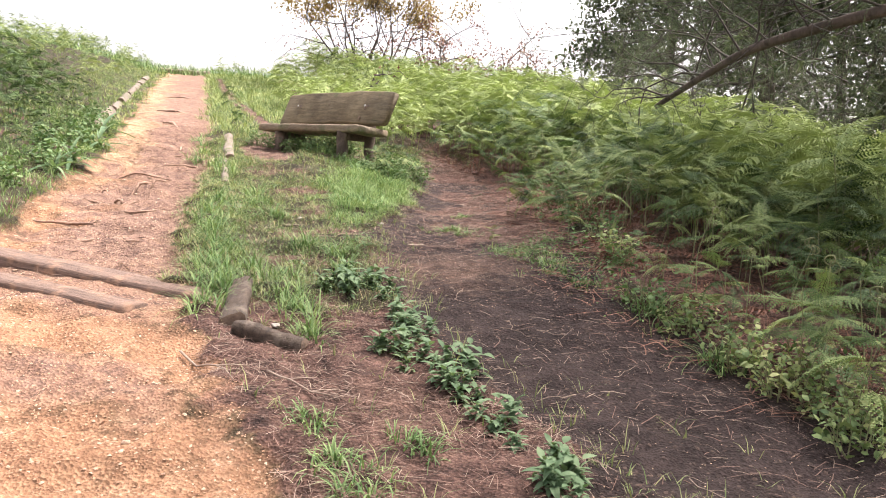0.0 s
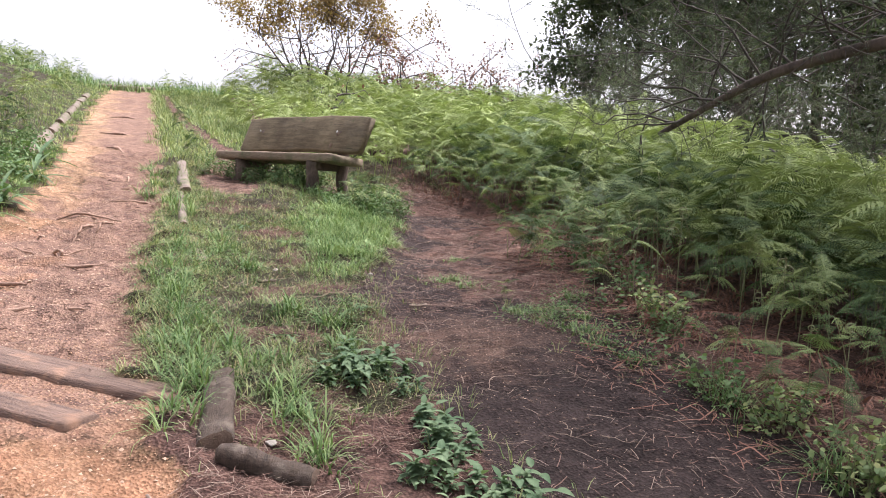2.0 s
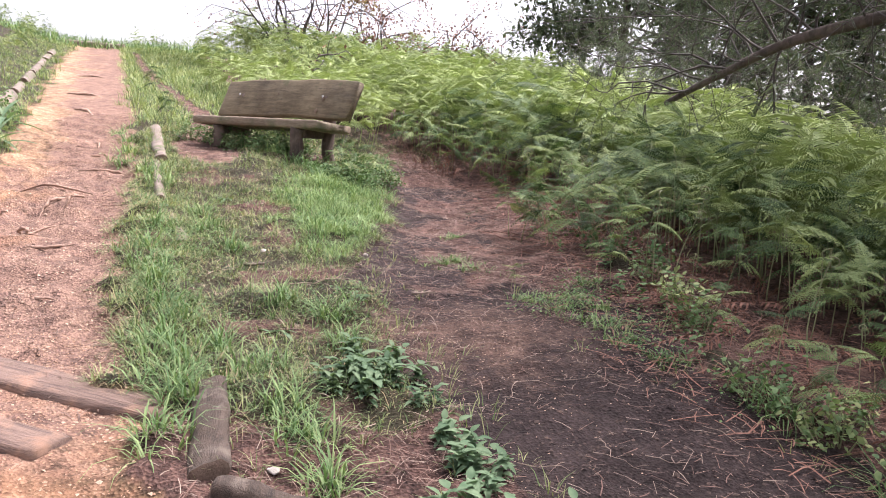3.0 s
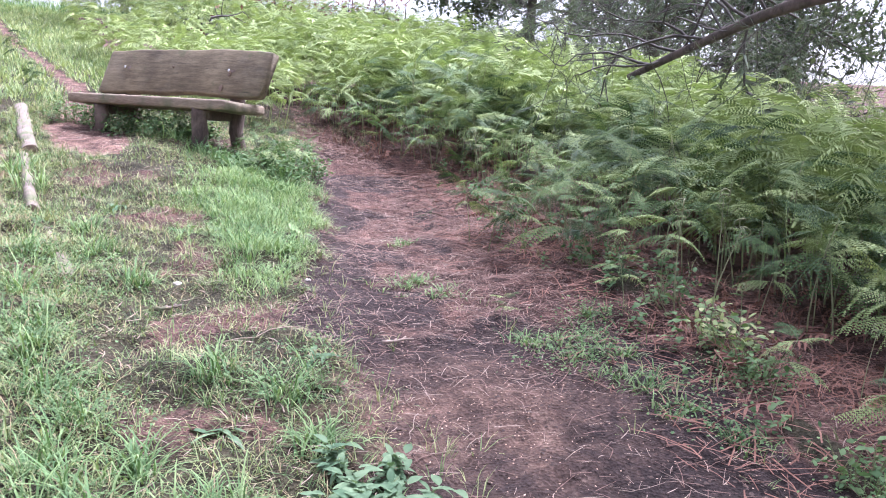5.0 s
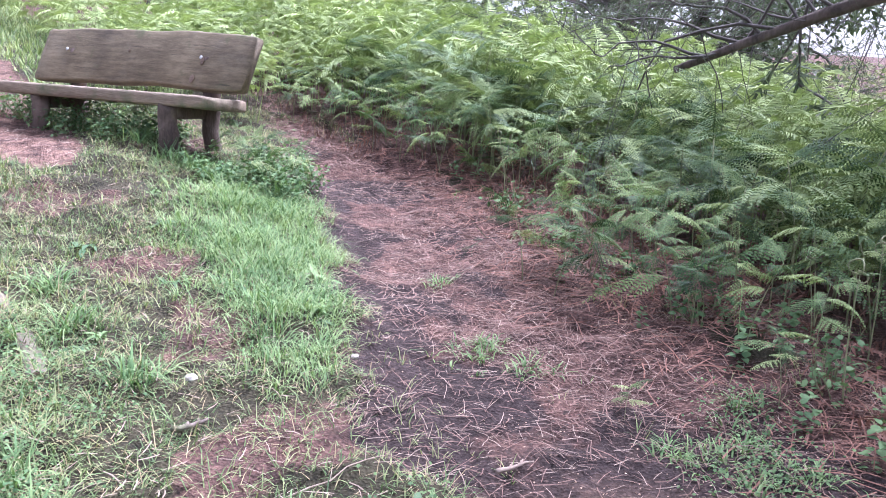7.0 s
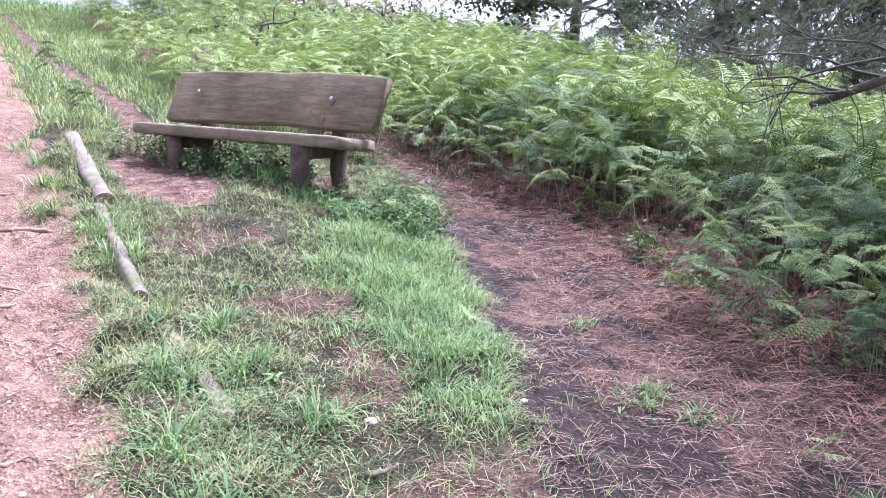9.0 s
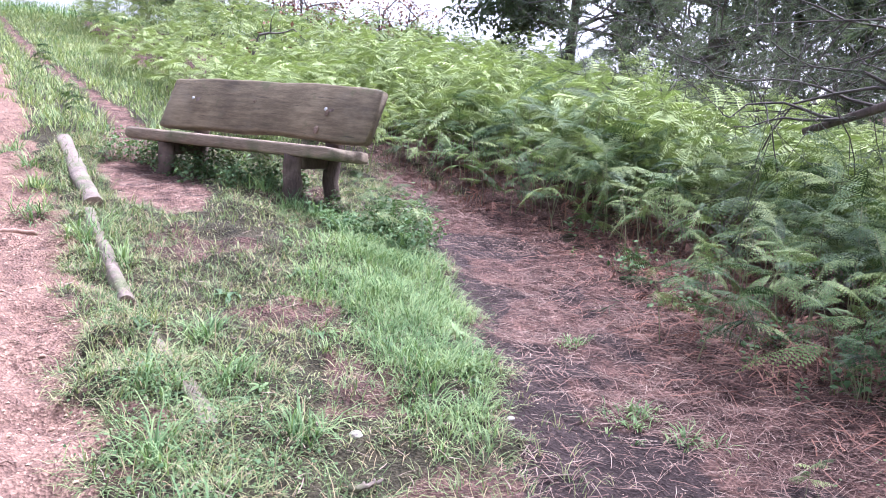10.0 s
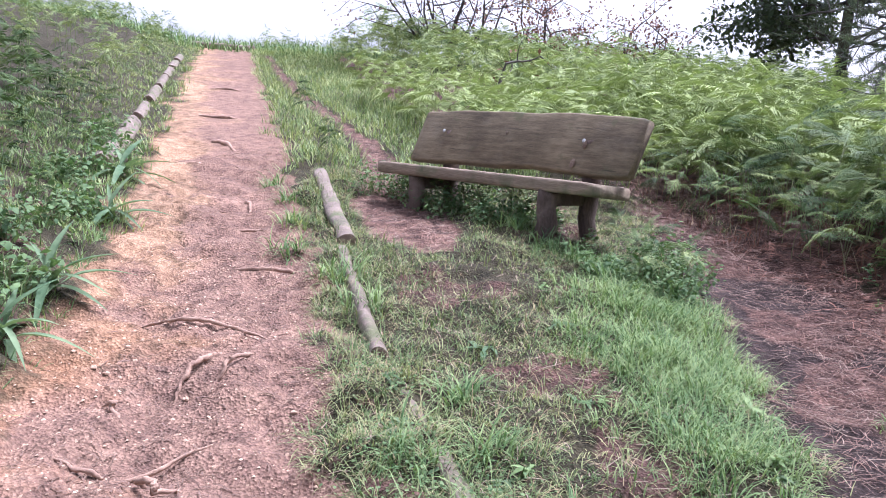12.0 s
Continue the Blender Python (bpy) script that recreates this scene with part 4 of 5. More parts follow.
grass("turf_grass", a[low], b[low], 0.025 + 0.85 * h[low], 10, M_GRASS, "short trodden green turf with worn patches", 31, 0.045, 0.004, 0.45, None, 0.95)
grass("lush_grass", a[~low], b[~low], (0.06 + 0.09 * lush[~low]) * (0.75 + 0.5 * clump[~low]), 9, M_LUSH, "tall lush grass below the bench", 32, 0.035, 0.005, 0.55, (BV, BT), 0.4)
s = g.random(len(a)) < 0.42
grass("dry_grass", a[s], b[s], 0.04 + h[s], 5, M_STRAW, "dry straw-coloured grass blades in the turf", 33, 0.05, 0.003, 0.4, None, 1.1)
# bigger tufts along the edging logs
tuft = [(-1.28, 4.62), (-1.17, 4.42), (-1.2, 4.12), (-1.3, 4.8), (-1.42, 5.05), (-1.35, 5.3), (-1.5, 5.5), (-1.6, 5.8), (-1.15, 5.0), (-0.82, 4.4), (-0.72, 4.15), (-0.6, 3.9), (-0.95, 4.75), (-1.7, 6.1), (-1.8, 6.5),
        (-0.95, 5.6), (-0.7, 5.45), (-0.6, 5.1), (-1.85, 7.0), (-1.6, 7.1), (-1.7, 7.5), (-2.2, 8.4), (-2.35, 8.8), (-1.35, 6.7), (-0.1, 2.9), (-0.35, 2.75), (-0.25, 2.55), (-0.45, 2.95), (0.72, 5.15), (0.85, 4.95), (0.2, 6.75), (0.55, 5.75), (0.68, 5.95), (0.62, 5.5), (0.72, 5.7), (0.5, 5.95), (0.78, 6.15), (0.66, 5.35),
        (1.15, 4.55), (0.15, 7.9), (0.4, 6.0), (-0.7, 9.15), (-0.55, 8.95), (-0.9, 9.05), (-1.05, 9.3), (-0.75, 8.85), (-1.2, 9.5), (-1.4, 9.75), (0.1, 7.0), (-0.05, 6.9), (1.35, 4.0), (-2.9, 10.0), (-3.05, 10.6), (-3.3, 11.2), (-2.75, 9.3)]
tx = np.repeat([p[0] for p in tuft], 12) + rng.normal(0, .05, 12 * len(tuft))
ty = np.repeat([p[1] for p in tuft], 12) + rng.normal(0, .05, 12 * len(tuft))
grass("grass_tufts", tx, ty, rng.uniform(0.10, 0.20, len(tx)) * np.where((tx > -0.35) & (ty > 4.7), 0.42, np.where(ty < 3.3, 0.6, 1)), 8, M_LUSH, "long drooping grass tufts beside logs and trail", 34, 0.03, 0.0068, 0.65, (BV, BT))
# small round-leaved herbs in the verge
hb = np.array([(-1.75, 6.2), (-1.6, 5.9), (-1.85, 6.6), (-1.5, 6.4), (-1.45, 5.6), (-1.9, 7.0), (-1.65, 6.75), (-0.75, 5.5), (-0.6, 5.7), (-2.0, 7.5), (-1.3, 5.3), (0.75, 5.1), (1.1, 4.6), (0.45, 5.7), (-0.5, 8.9), (0.62, 5.75), (0.72, 6.1), (1.05, 5.35)])
hk = np.repeat(np.arange(len(hb)), 260)
hx, hy = hb[hk, 0] + rng.normal(0, .10, len(hk)), hb[hk, 1] + rng.normal(0, .10, len(hk))
hm = turns(rng.uniform(0, 6.28, len(hk)), rng.normal(0, .4, len(hk)), rng.normal(0, .4, len(hk)), rng.uniform(.008, .017, len(hk)))
v, t = scatter(np.array([(0, 0, 0), (.4, .35, .05), (.3, .85, 0), (-.3, .85, 0), (-.4, .35, .05)]), np.array([(0, 1, 4), (1, 2, 3), (1, 3, 4)]), hm, np.stack([hx, hy, top(hx, hy) + rng.uniform(.015, .085, len(hk))], 1))
stuff("low_herbs", mesh_of("low_herbs", v, t, M_HERB), "small dark green leafy herbs in the verge", "herbs")
# hillside grass
a, b, g = jittered(-9.5, -1.0, 9.0, 25.5, 0.10, 22)
ok = (zone_turf(a, b) > 0.5) & (a > path_left(b) - 1.2) & ~((b < 11.8) & (a > path_right(b))) & (g.random(len(a)) < np.where(a < path_left(b), 0.55, 0.9))
a, b = a[ok], b[ok]
grass("hillside_grass", a, b, np.where(a < path_left(b), 0.6, 1) * (0.09 + 0.07 * (0.5 + 0.5 * ripple(a, b, 0.8, 2))), 10, M_HILL, "pale green hillside grass beside the trails", 35, 0.09, 0.009, 0.5)
a, b, g = jittered(-5.6, -2.9, 5.4, 12, 0.055, 23)
e = path_left(b) - a
ok = (e > -0.02) & (e < 1.7) & (g.random(len(a)) < np.clip(0.6 - 0.35 * e, .1, .6))
grass("bank_grass", a[ok], b[ok], g.uniform(0.04, 0.13, ok.sum()), 7, M_LUSH, "rough grass on the bank above the sandy path", 36, 0.05, 0.006, 0.5)
a, b, g = jittered(-20, 10, 24, 29, 0.38, 24)
grass("crest_grass", a, b, g.uniform(0.2, 0.4, len(a)), 10, M_LUSH, "grass along the crest of the hill", 37, 0.25, 0.02, 0.4)
# thin green among needles
a, b, g = jittered(-1.0, 1.9, 2.2, 7.5, 0.07, 25)
ok = (zone_turf(a, b) < 0.5) & (zone_path(a, b) < 0.2) & (g.random(len(a)) < 0.015 + 0.10 * (zone_near(a, b) > .5) + 0.17 * np.exp(-((a - fern_edge(b) + 0.05) / .18) ** 2) * (1 + ripple(a, b, 0.25, 3)) + 0.45 * np.exp(-((a - dirt_left(b) - 0.06) / .13) ** 2))
grass("sparse_grass", a[ok], b[ok], g.uniform(0.04, 0.11, ok.sum()), 6, M_GRASS, "sparse grass coming up through needles", 38, 0.03, 0.004, 0.6)


# dead stalks still standing at the foot of the bracken, and heaped beside the bench
a, b, g = jittered(-0.6, 2.4, 4.6, 12.2, 0.09, 26)
e = a - fern_wall(b)
ok = (e > -0.3) & (e < 0.45) & (g.random(len(a)) < 0.10 + 0.5 * bell(a, b, 1.35, 8.5, .5, .6) + 0.7 * bell(a, b, -0.1, 10.9, .4, .7))
grass("standing_dead_stalks", a[ok], b[ok], g.uniform(0.10, 0.30, ok.sum()), 6, M_DEAD, "red-brown dead bracken stalks standing below the ferns", 39, 0.06, 0.005, 0.5, None, 0.7)
ok = (e > -0.3) & (e < 0.3) & (g.random(len(a)) < 0.03 + 0.5 * bell(a, b, -0.15, 10.9, .35, .6))
grass("pale_dead_stalks", a[ok], b[ok], g.uniform(0.12, 0.32, ok.sum()), 5, M_STRAW, "pale dry stalks heaped at the bracken edge by the bench", 40, 0.07, 0.004, 0.5, None, 0.8)


# ---- litter, grit and twigs ----
def strips(name, xs, ys, length, width, mat, label, seed, lift=0.004):
    g = np.random.default_rng(seed)
    n = len(xs)
    bv = np.array([(-.5, -.5, 0), (.5, -.5, 0), (-.5, 0, .03), (.5, 0, .03), (-.4, .5, 0), (.4, .5, 0)])
    bv[2:4, 0] += 0.9
    bt = np.array([(0, 1, 3), (0, 3, 2), (2, 3, 5), (2, 5, 4)])
    ln = length * g.uniform(.4, 1.3, n)
    m = turns(g.uniform(0, 6.28, n), g.normal(0, .10, n) + 0.10, g.normal(0, .3, n), np.stack([np.full(n, width) * g.uniform(.6, 1.4, n), ln, ln], 1))
    v, t = scatter(bv, bt, m, np.stack([xs, ys, top(xs, ys) + lift + g.random(n) * 0.012], 1))
    return stuff(name, mesh_of(name, v, t, mat), label, "litter")


a, b, g = jittered(-1.6, 3.0, 2.0, 12.5, 0.0185, 41)
duffy = np.clip(zone_dirt(a, b) + zone_near(a, b) + zone_fern(a, b), 0, 1)
dk = zone_dirt(a, b) * smooth(6.0 - b, -1, 1)
heap = 0.55 + 0.45 * ripple(a, b, 0.3, 6)
ok = (duffy > 0.4) & (a < fern_edge(b) + 1.0) & (g.random(len(a)) < np.clip((0.42 + 0.5 * smooth(b, 5.0, 6.2)) * heap, .02, 1) * (1 - 0.72 * dk) * (1 - 0.55 * zone_dirt(a, b) * smooth(0.42 - (a - dirt_left(b)) / (fern_edge(b) - dirt_left(b)), -0.15, 0.25)))
strips("needle_litter", a[ok], b[ok], 0.10, 0.0028, M_NEEDLE, "red-brown pine needles and dead stalks over the soil", 51)
ok = (duffy > 0.4) & (a < fern_edge(b) + 0.8) & (g.random(len(a)) < 0.006)
strips("stalk_litter", a[ok], b[ok], 0.09, 0.0018, M_PALE, "pale dry stalks strewn over the soil", 52, 0.01)
ok = (duffy > 0.4) & (a < fern_edge(b) + 0.5) & (g.random(len(a)) < (0.05 + 0.16 * zone_near(a, b) + 0.09 * smooth(b, 5.0, 6.2)) * np.clip(heap, 0, 1))
strips("tan_litter", a[ok], b[ok], 0.095, 0.0021, M_PALE, "tan pine needles strewn over the brown litter", 58, 0.008)
a, b, g = jittered(-0.6, 2.6, 3.4, 10.5, 0.03, 47)
e = a - fern_edge(b)
w = fern_wall(b) - fern_edge(b)
ok = (e > -0.55) & (e < 1.3) & (g.random(len(a)) < 0.95 * np.exp(-((e - 0.5 * w) / (0.34 + 0.55 * w)) ** 2) * (0.6 + 0.6 * ripple(a, b, .25, 4)))
strips("bracken_stalk_litter", a[ok], b[ok], 0.17, 0.0045, M_DEAD, "broken red-brown bracken stalks along the fern edge", 59, 0.012)
a, b, g = jittered(-0.9, 0.9, 9.6, 12.4, 0.022, 49)
ok = g.random(len(a)) < 0.5 * bell(a, b, -0.05 - 0.25 * (b - 11), b, .36, 1) * (0.6 + 0.5 * ripple(a, b, .2, 3)) * smooth(b, 9.7, 10.6)
strips("dead_bracken_heap", a[ok], b[ok], 0.16, 0.004, M_NEEDLE, "heap of pale dead bracken stalks beside the bench", 62, 0.05)
a, b, g = jittered(-3.6, -0.6, 4.3, 11, 0.035, 48)
far = (a - path_left(b)) / (path_right(b) - path_left(b))
ok = (zone_path(a, b) > 0.6) & (g.random(len(a)) < np.clip(0.75 * (far - 0.35 + 0.35 * ripple(a, b, .3, 2)), 0, 0.6))
strips("path_needles", a[ok], b[ok], 0.11, 0.0028, M_NEEDLE, "brown pine needles swept along the edge of the path", 60, 0.006)
a, b, g = jittered(-4.0, -0.2, 2.0, 12.5, 0.027, 42)
ok = (zone_path(a, b) > 0.6) & (b > 4.3) & ((a - path_left(b)) / (path_right(b) - path_left(b)) > 0.15 + 0.25 * ripple(a, b, .3, 1)) & (g.random(len(a)) < 0.55 * (0.6 + 0.6 * ripple(a, b, .3, 6)))
strips("path_litter", a[ok], b[ok], 0.05, 0.0042, M_BARKBIT, "brown needles and bark bits trodden into the path", 53)
a, b, g = jittered(-3.0, -1.2, 9.2, 13, 0.03, 51)
ok = (zone_trail(a, b) > 0.35) & (g.random(len(a)) < 0.3)
strips("trail_litter", a[ok], b[ok], 0.07, 0.003, M_PALE, "dry bits strewn over the trail before the bench", 64)
a, b, g = jittered(-3.2, 0.0, 4.0, 11, 0.035, 43)
ok = (zone_turf(a, b) > 0.5) & (g.random(len(a)) < 0.16)
strips("turf_litter", a[ok], b[ok], 0.07, 0.003, M_PALE, "dry bits lying in the short turf", 54, 0.012)


def grit(name, xs, ys, size, mat, label, seed):
    g = np.random.default_rng(seed)
    n = len(xs)
    bv = np.array([(1, 0, 0), (0, 1, 0), (-1, 0.1, 0), (0, -1, 0), (0.1, 0.1, 0.6)]) * 0.5
    bt = np.array([(0, 1, 4), (1, 2, 4), (2, 3, 4), (3, 0, 4)])
    m = turns(g.uniform(0, 6.28, n), g.normal(0, .25, n), g.normal(0, .25, n), (size * g.uniform(.5, 1.5, n))[:, None] * g.uniform(.6, 1.2, (n, 3)))
    v, t = scatter(bv, bt, m, np.stack([xs, ys, top(xs, ys) - 0.001], 1))
    return stuff(name, mesh_of(name, v, t, mat), label, "grit")


a, b, g = jittered(-3.6, 0.4, 1.2, 9.5, 0.028, 44)
ok = (zone_path(a, b) > 0.5) & (g.random(len(a)) < np.clip(0.45 * (0.6 + 0.6 * ripple(a, b, .25, 3)), .03, 1))
grit("path_grit", a[ok], b[ok], 0.016, M_STONE, "small orange grit and wood chips on the path", 55)
a, b, g = jittered(-3.0, 0.4, 1.4, 5.2, 0.017, 46)
ok = (zone_path(a, b) > 0.4) & (g.random(len(a)) < 0.55)
grit("sand_grit", a[ok], b[ok], 0.011, M_GRIT, "fine reddish gravel over the orange sand", 57)
a, b, g = jittered(-0.7, 1.9, 2.0, 7.5, 0.03, 45)
ok = (zone_dirt(a, b) > 0.5) & (g.random(len(a)) < 0.16 + 0.7 * bell(a, b, -0.05, 5.3, .7, .6))
grit("soil_grit", a[ok], b[ok], 0.008, M_STONE, "pale chips scattered on the dark soil", 56)


a, b, g = jittered(-0.6, 2.2, 2.0, 8.5, 0.026, 50)
ok = (zone_dirt(a, b) > 0.5) & (g.random(len(a)) < np.clip(0.3 + 0.5 * ripple(a, b, .2, 7), 0.05, 0.8))
grit("soil_crumbs", a[ok], b[ok], 0.018, M_CRUMB, "crumbs of dark peaty soil and bark on the trail", 63)


def twig(x, y, yaw, length, r, seed, mat=M_PALE, label="pale dry twig lying on the dark soil"):
    g = np.random.default_rng(seed)
    c, s = math.cos(yaw), math.sin(yaw)
    u = np.linspace(-.5, .5, 7)
    px, py = x + c * u * length + np.cumsum(g.normal(0, .006, 7)), y + s * u * length + np.cumsum(g.normal(0, .006, 7))
    p = np.stack([px, py, top(px, py) + r + 0.012 + 0.01 * g.random(7)], 1)
    v, t, q = tube(p, np.linspace(r, r * .4, 7), 5)
    pile = Pile().add(v, t, q)
    for k in (2, 4):
        e = p[k] + np.array([math.cos(yaw + .8 * (-1) ** k), math.sin(yaw + .8 * (-1) ** k), 0.06]) * length * .28
        v, t, q = tube(np.array([p[k], (p[k] + e) / 2 + (0, 0, .004), e]), [r * .6, r * .45, r * .25], 4)
        pile.add(v, t, q)
    return tagged(new("twig", pile.mesh("twig", mat, True)), label, "twig", "twigs on the trail")


for k in range(34):
    y = rng.uniform(2.6, 8.0)
    x = rng.uniform(float(dirt_left(y)) - 0.1, float(fern_edge(y)) + 0.1)
    twig(x, y, rng.uniform(0, 6.28), rng.uniform(0.08, 0.24), rng.uniform(0.0012, 0.0024), 200 + k)
twig(-0.98, 3.42, -0.9, 0.5, 0.006, 260)
twig(-0.55, 3.25, -0.6, 0.35, 0.005, 261)
twig(-0.2, 6.0, 0.1, 0.13, 0.009, 262)
twig(-1.18, 6.38, 0.5, 0.10, 0.013, 263, M_LOG, "short grey stick in the turf")
twig(-0.75, 6.0, 0.5, 0.4, 0.003, 264)


# ---- broad-leaved plants ----
def leaf_mesh(name, length, width, fold, curl, mat):
    vs, q = [], []
    n = 6
    for k in range(n + 1):
        u = k / n
        w = width * math.sin(math.pi * min(1, u ** 0.8 * 0.96 + 0.03)) ** 0.9 / 2
        y, z = u * length, -curl * length * u * u
        vs += [(-w, y, z + fold * w), (0, y, z), (w, y, z + fold * w)]
    for k in range(n):
        for c in range(2):
            i0 = k * 3 + c
            q.append((i0, i0 + 1, i0 + 4, i0 + 3))
    return mesh_of(name, np.array(vs), np.array(q), mat, True)


DOCK = [leaf_mesh("leaf", 0.064, 0.034, 0.3, c, M_WEED) for c in (0.2, 0.45, 0.7)]
STRAP = [leaf_mesh("leaf", 0.40, 0.055, 0.5, c, M_WEED) for c in (0.35, 0.6, 0.9)]
ROUND = [leaf_mesh("leaf", 0.040, 0.030, 0.25, c, M_HERB) for c in (0.1, 0.4)]


def rosette(name, label, leaves, count, tall, seed, group, rise=1.0):
    g = np.random.default_rng(seed)
    ob = thing(name, label, "plant", group)
    for k in range(count):
        u = k / count
        f = part("leaf", leaves[k % len(leaves)], ob)
        yaw = k * 2.4 + g.uniform(-.3, .3)
        f.matrix_basis = Matrix.Translation((g.normal(0, .02), g.normal(0, .02), tall * u * g.uniform(.6, 1.1))) @ Matrix.Rotation(yaw, 4, "Z") @ Matrix.Rotation(g.uniform(0.1, 0.9) * (0.5 + u) * rise, 4, "X") @ Matrix.Scale(g.uniform(.65, 1.15), 4)
    return ob


def spread(base, spots, seed, lo=0.8, hi=1.2):
    g = np.random.default_rng(seed)
    for k, (x, y) in enumerate(spots):
        m = pose(x, y, float(top(x, y)) - 0.004, g.uniform(-8, 8), g.uniform(-8, 8), g.uniform(0, 360))
        ob = base if k == 0 else copy_thing(base, m)
        s = g.uniform(lo, hi)
        ob.matrix_basis = m @ Matrix.Scale(s, 4)


dock = rosette("broadleaf_weed", "low dark green broad-leaved weed at the trail edge", DOCK, 30, 0.11, 5, "weeds between the trails")
g = np.random.default_rng(60)
spread(dock, [(-0.5 + 0.95 * u + g.normal(0, .07), 4.85 - 2.2 * u + g.normal(0, .09)) for u in g.random(16)] + [(-0.5 + g.normal(0, .10), 4.6 + g.normal(0, .12)) for k in range(14)] + [(-0.2 + g.normal(0, .06), 3.88 + g.normal(0, .10)) for k in range(7)] + [(-0.5, 4.72), (-0.4, 4.6), (-0.3, 4.72), (-0.42, 4.85), (-0.25, 4.5), (-0.55, 4.9), (-0.2, 4.05), (-0.12, 3.9), (-0.25, 4.2), (-0.02, 3.62), (0.03, 3.5), (-0.08, 3.72), (0.08, 3.3), (0.14, 3.15), (0.05, 3.4), (0.2, 3.05), (0.40, 2.82), (0.46, 2.7), (0.36, 2.68), (-0.15, 3.55), (0.15, 3.32), (0.27, 2.95)], 61, 0.55, 0.95)
bram = rosette("bramble_seedling", "small round-leaved undergrowth plant below the ferns", ROUND, 18, 0.16, 6, "undergrowth at the fern edge")
g = np.random.default_rng(63)
ys = g.uniform(3.2, 9.8, 40)
xs = fern_edge(ys) + g.normal(0.05, 0.16, 40)
spots = list(zip(xs, ys)) + [(-0.75 + g.normal(0, .22), 9.15 + g.normal(0, .15)) for k in range(20)] + [(-1.55 + 0.75 * k / 16 + g.normal(0, .08), 10.3 - 0.7 * k / 16 + g.normal(0, .08)) for k in range(16)] + [(-3.9 - 0.2 * k / 3 + g.normal(0, .2), 8.0 + k * 0.14) for k in range(28)]
spread(bram, spots, 64, 0.55, 1.2)
fox = rosette("strap_leaved_plant", "large rosette of long strap-shaped green leaves on the bank", STRAP, 16, 0.10, 7, "rosettes on the bank")
spread(fox, [(-3.66, 8.25), (-3.55, 7.6), (-3.95, 9.6), (-4.35, 10.7)], 65, 0.8, 1.05)
plant = rosette("plantain", "flat grey-green rosette in the short turf", [leaf_mesh("leaf", 0.13, 0.032, 0.3, 0.3, M_WEED)], 11, 0.015, 8, "rosettes in the turf", 0.3)
spread(plant, [(-1.9, 7.25), (-1.75, 7.05), (-1.2, 7.6), (-0.95, 7.5), (-1.55, 6.95), (-0.62, 7.15), (-0.55, 5.75), (-1.6, 8.0), (-1.25, 8.3), (-2.0, 7.6), (-0.9, 5.2)], 66, 0.55, 0.95)


soft_weed = rosette("soft_leaved_weed", "pale green soft-leaved weed in the tall grass", [leaf_mesh("leaf", 0.085, 0.032, 0.3, c, M_LUSH) for c in (0.3, 0.6)], 10, 0.07, 9, "weeds in the tall grass", 0.7)
spread(soft_weed, [(-1.16, 7.57), (-0.9, 7.75), (-0.8, 8.15), (-0.55, 7.6), (-1.48, 7.0), (-0.62, 7.2), (-1.0, 8.5), (-0.7, 8.7), (-1.3, 8.75)], 67, 0.6, 1.0)


# ---- leafy undergrowth about the bench ----
def undergrowth(x, y, h, w, count, size, label, seed, mat=M_HERB):
    """A low bush of thin stems and small leaves."""
    g = np.random.default_rng(seed)
    z0 = float(top(x, y))
    ob = thing("low_bush", label, "bush", "undergrowth by the bench")
    pile, ends = Pile(), []
    for k in range(14):
        yaw, r = g.uniform(0, 6.28), w * math.sqrt(g.random())
        e = np.array([x + math.cos(yaw) * r, y + math.sin(yaw) * r, z0 + h * g.uniform(.4, 1.0) * (1.15 - 0.5 * r / w)])
        b0 = np.array([x + math.cos(yaw) * r * .4, y + math.sin(yaw) * r * .4, z0 - .03])
        p = spline([b0, (b0 + e) / 2 + g.normal(0, .02, 3), e], 6)
        vv, tt, qq = tube(p, np.linspace(.004, .0015, 6), 4, False)
        pile.add(vv, None, qq)
        ends += [(p[i], 0) for i in (2, 3, 4, 5)]
    part("stem_work", pile.mesh("stem_work", M_STEM, True), ob)
    k = g.integers(0, len(ends), count)
    pts = np.array([e[0] for e in ends])[k] + g.normal(0, .035, (count, 3))
    pts[:, 2] = np.maximum(pts[:, 2], top(pts[:, 0], pts[:, 1]) + 0.01)
    bv = np.array([(0, 0, 0), (.3, .35, .06), (.22, .75, .02), (0, 1, -.06), (-.22, .75, .02), (-.3, .35, .06)])
    bt = np.array([(0, 1, 5), (1, 2, 4), (1, 4, 5), (2, 3, 4)])
    m = turns(g.uniform(0, 6.28, count), g.normal(-.1, .5, count), g.normal(0, .5, count), size * g.uniform(.6, 1.3, count))
    vv, tt = scatter(bv, bt, m, pts)
    part("foliage", mesh_of("foliage", vv, tt, mat), ob)
    return ob


for k, (x, y, h, w, n) in enumerate([(-0.80, 9.16, .24, .2, 420), (-0.55, 9.28, .30, .22, 460), (-0.35, 9.55, .28, .22, 340), (-1.5, 9.95, .17, .2, 260), (-1.8, 10.25, .2, .2, 260), (-1.3, 10.2, .22, .25, 300),
                                     (-2.05, 10.55, .22, .18, 200), (-2.45, 11.0, .28, .2, 260), (-1.7, 10.6, .26, .22, 260), (-0.62, 9.0, .2, .2, 260), (-2.2, 10.95, .25, .2, 240)]):
    undergrowth(x, y, h, w, int(1.7 * n), 0.03, "dark leafy undergrowth growing round the bench legs", 300 + k)
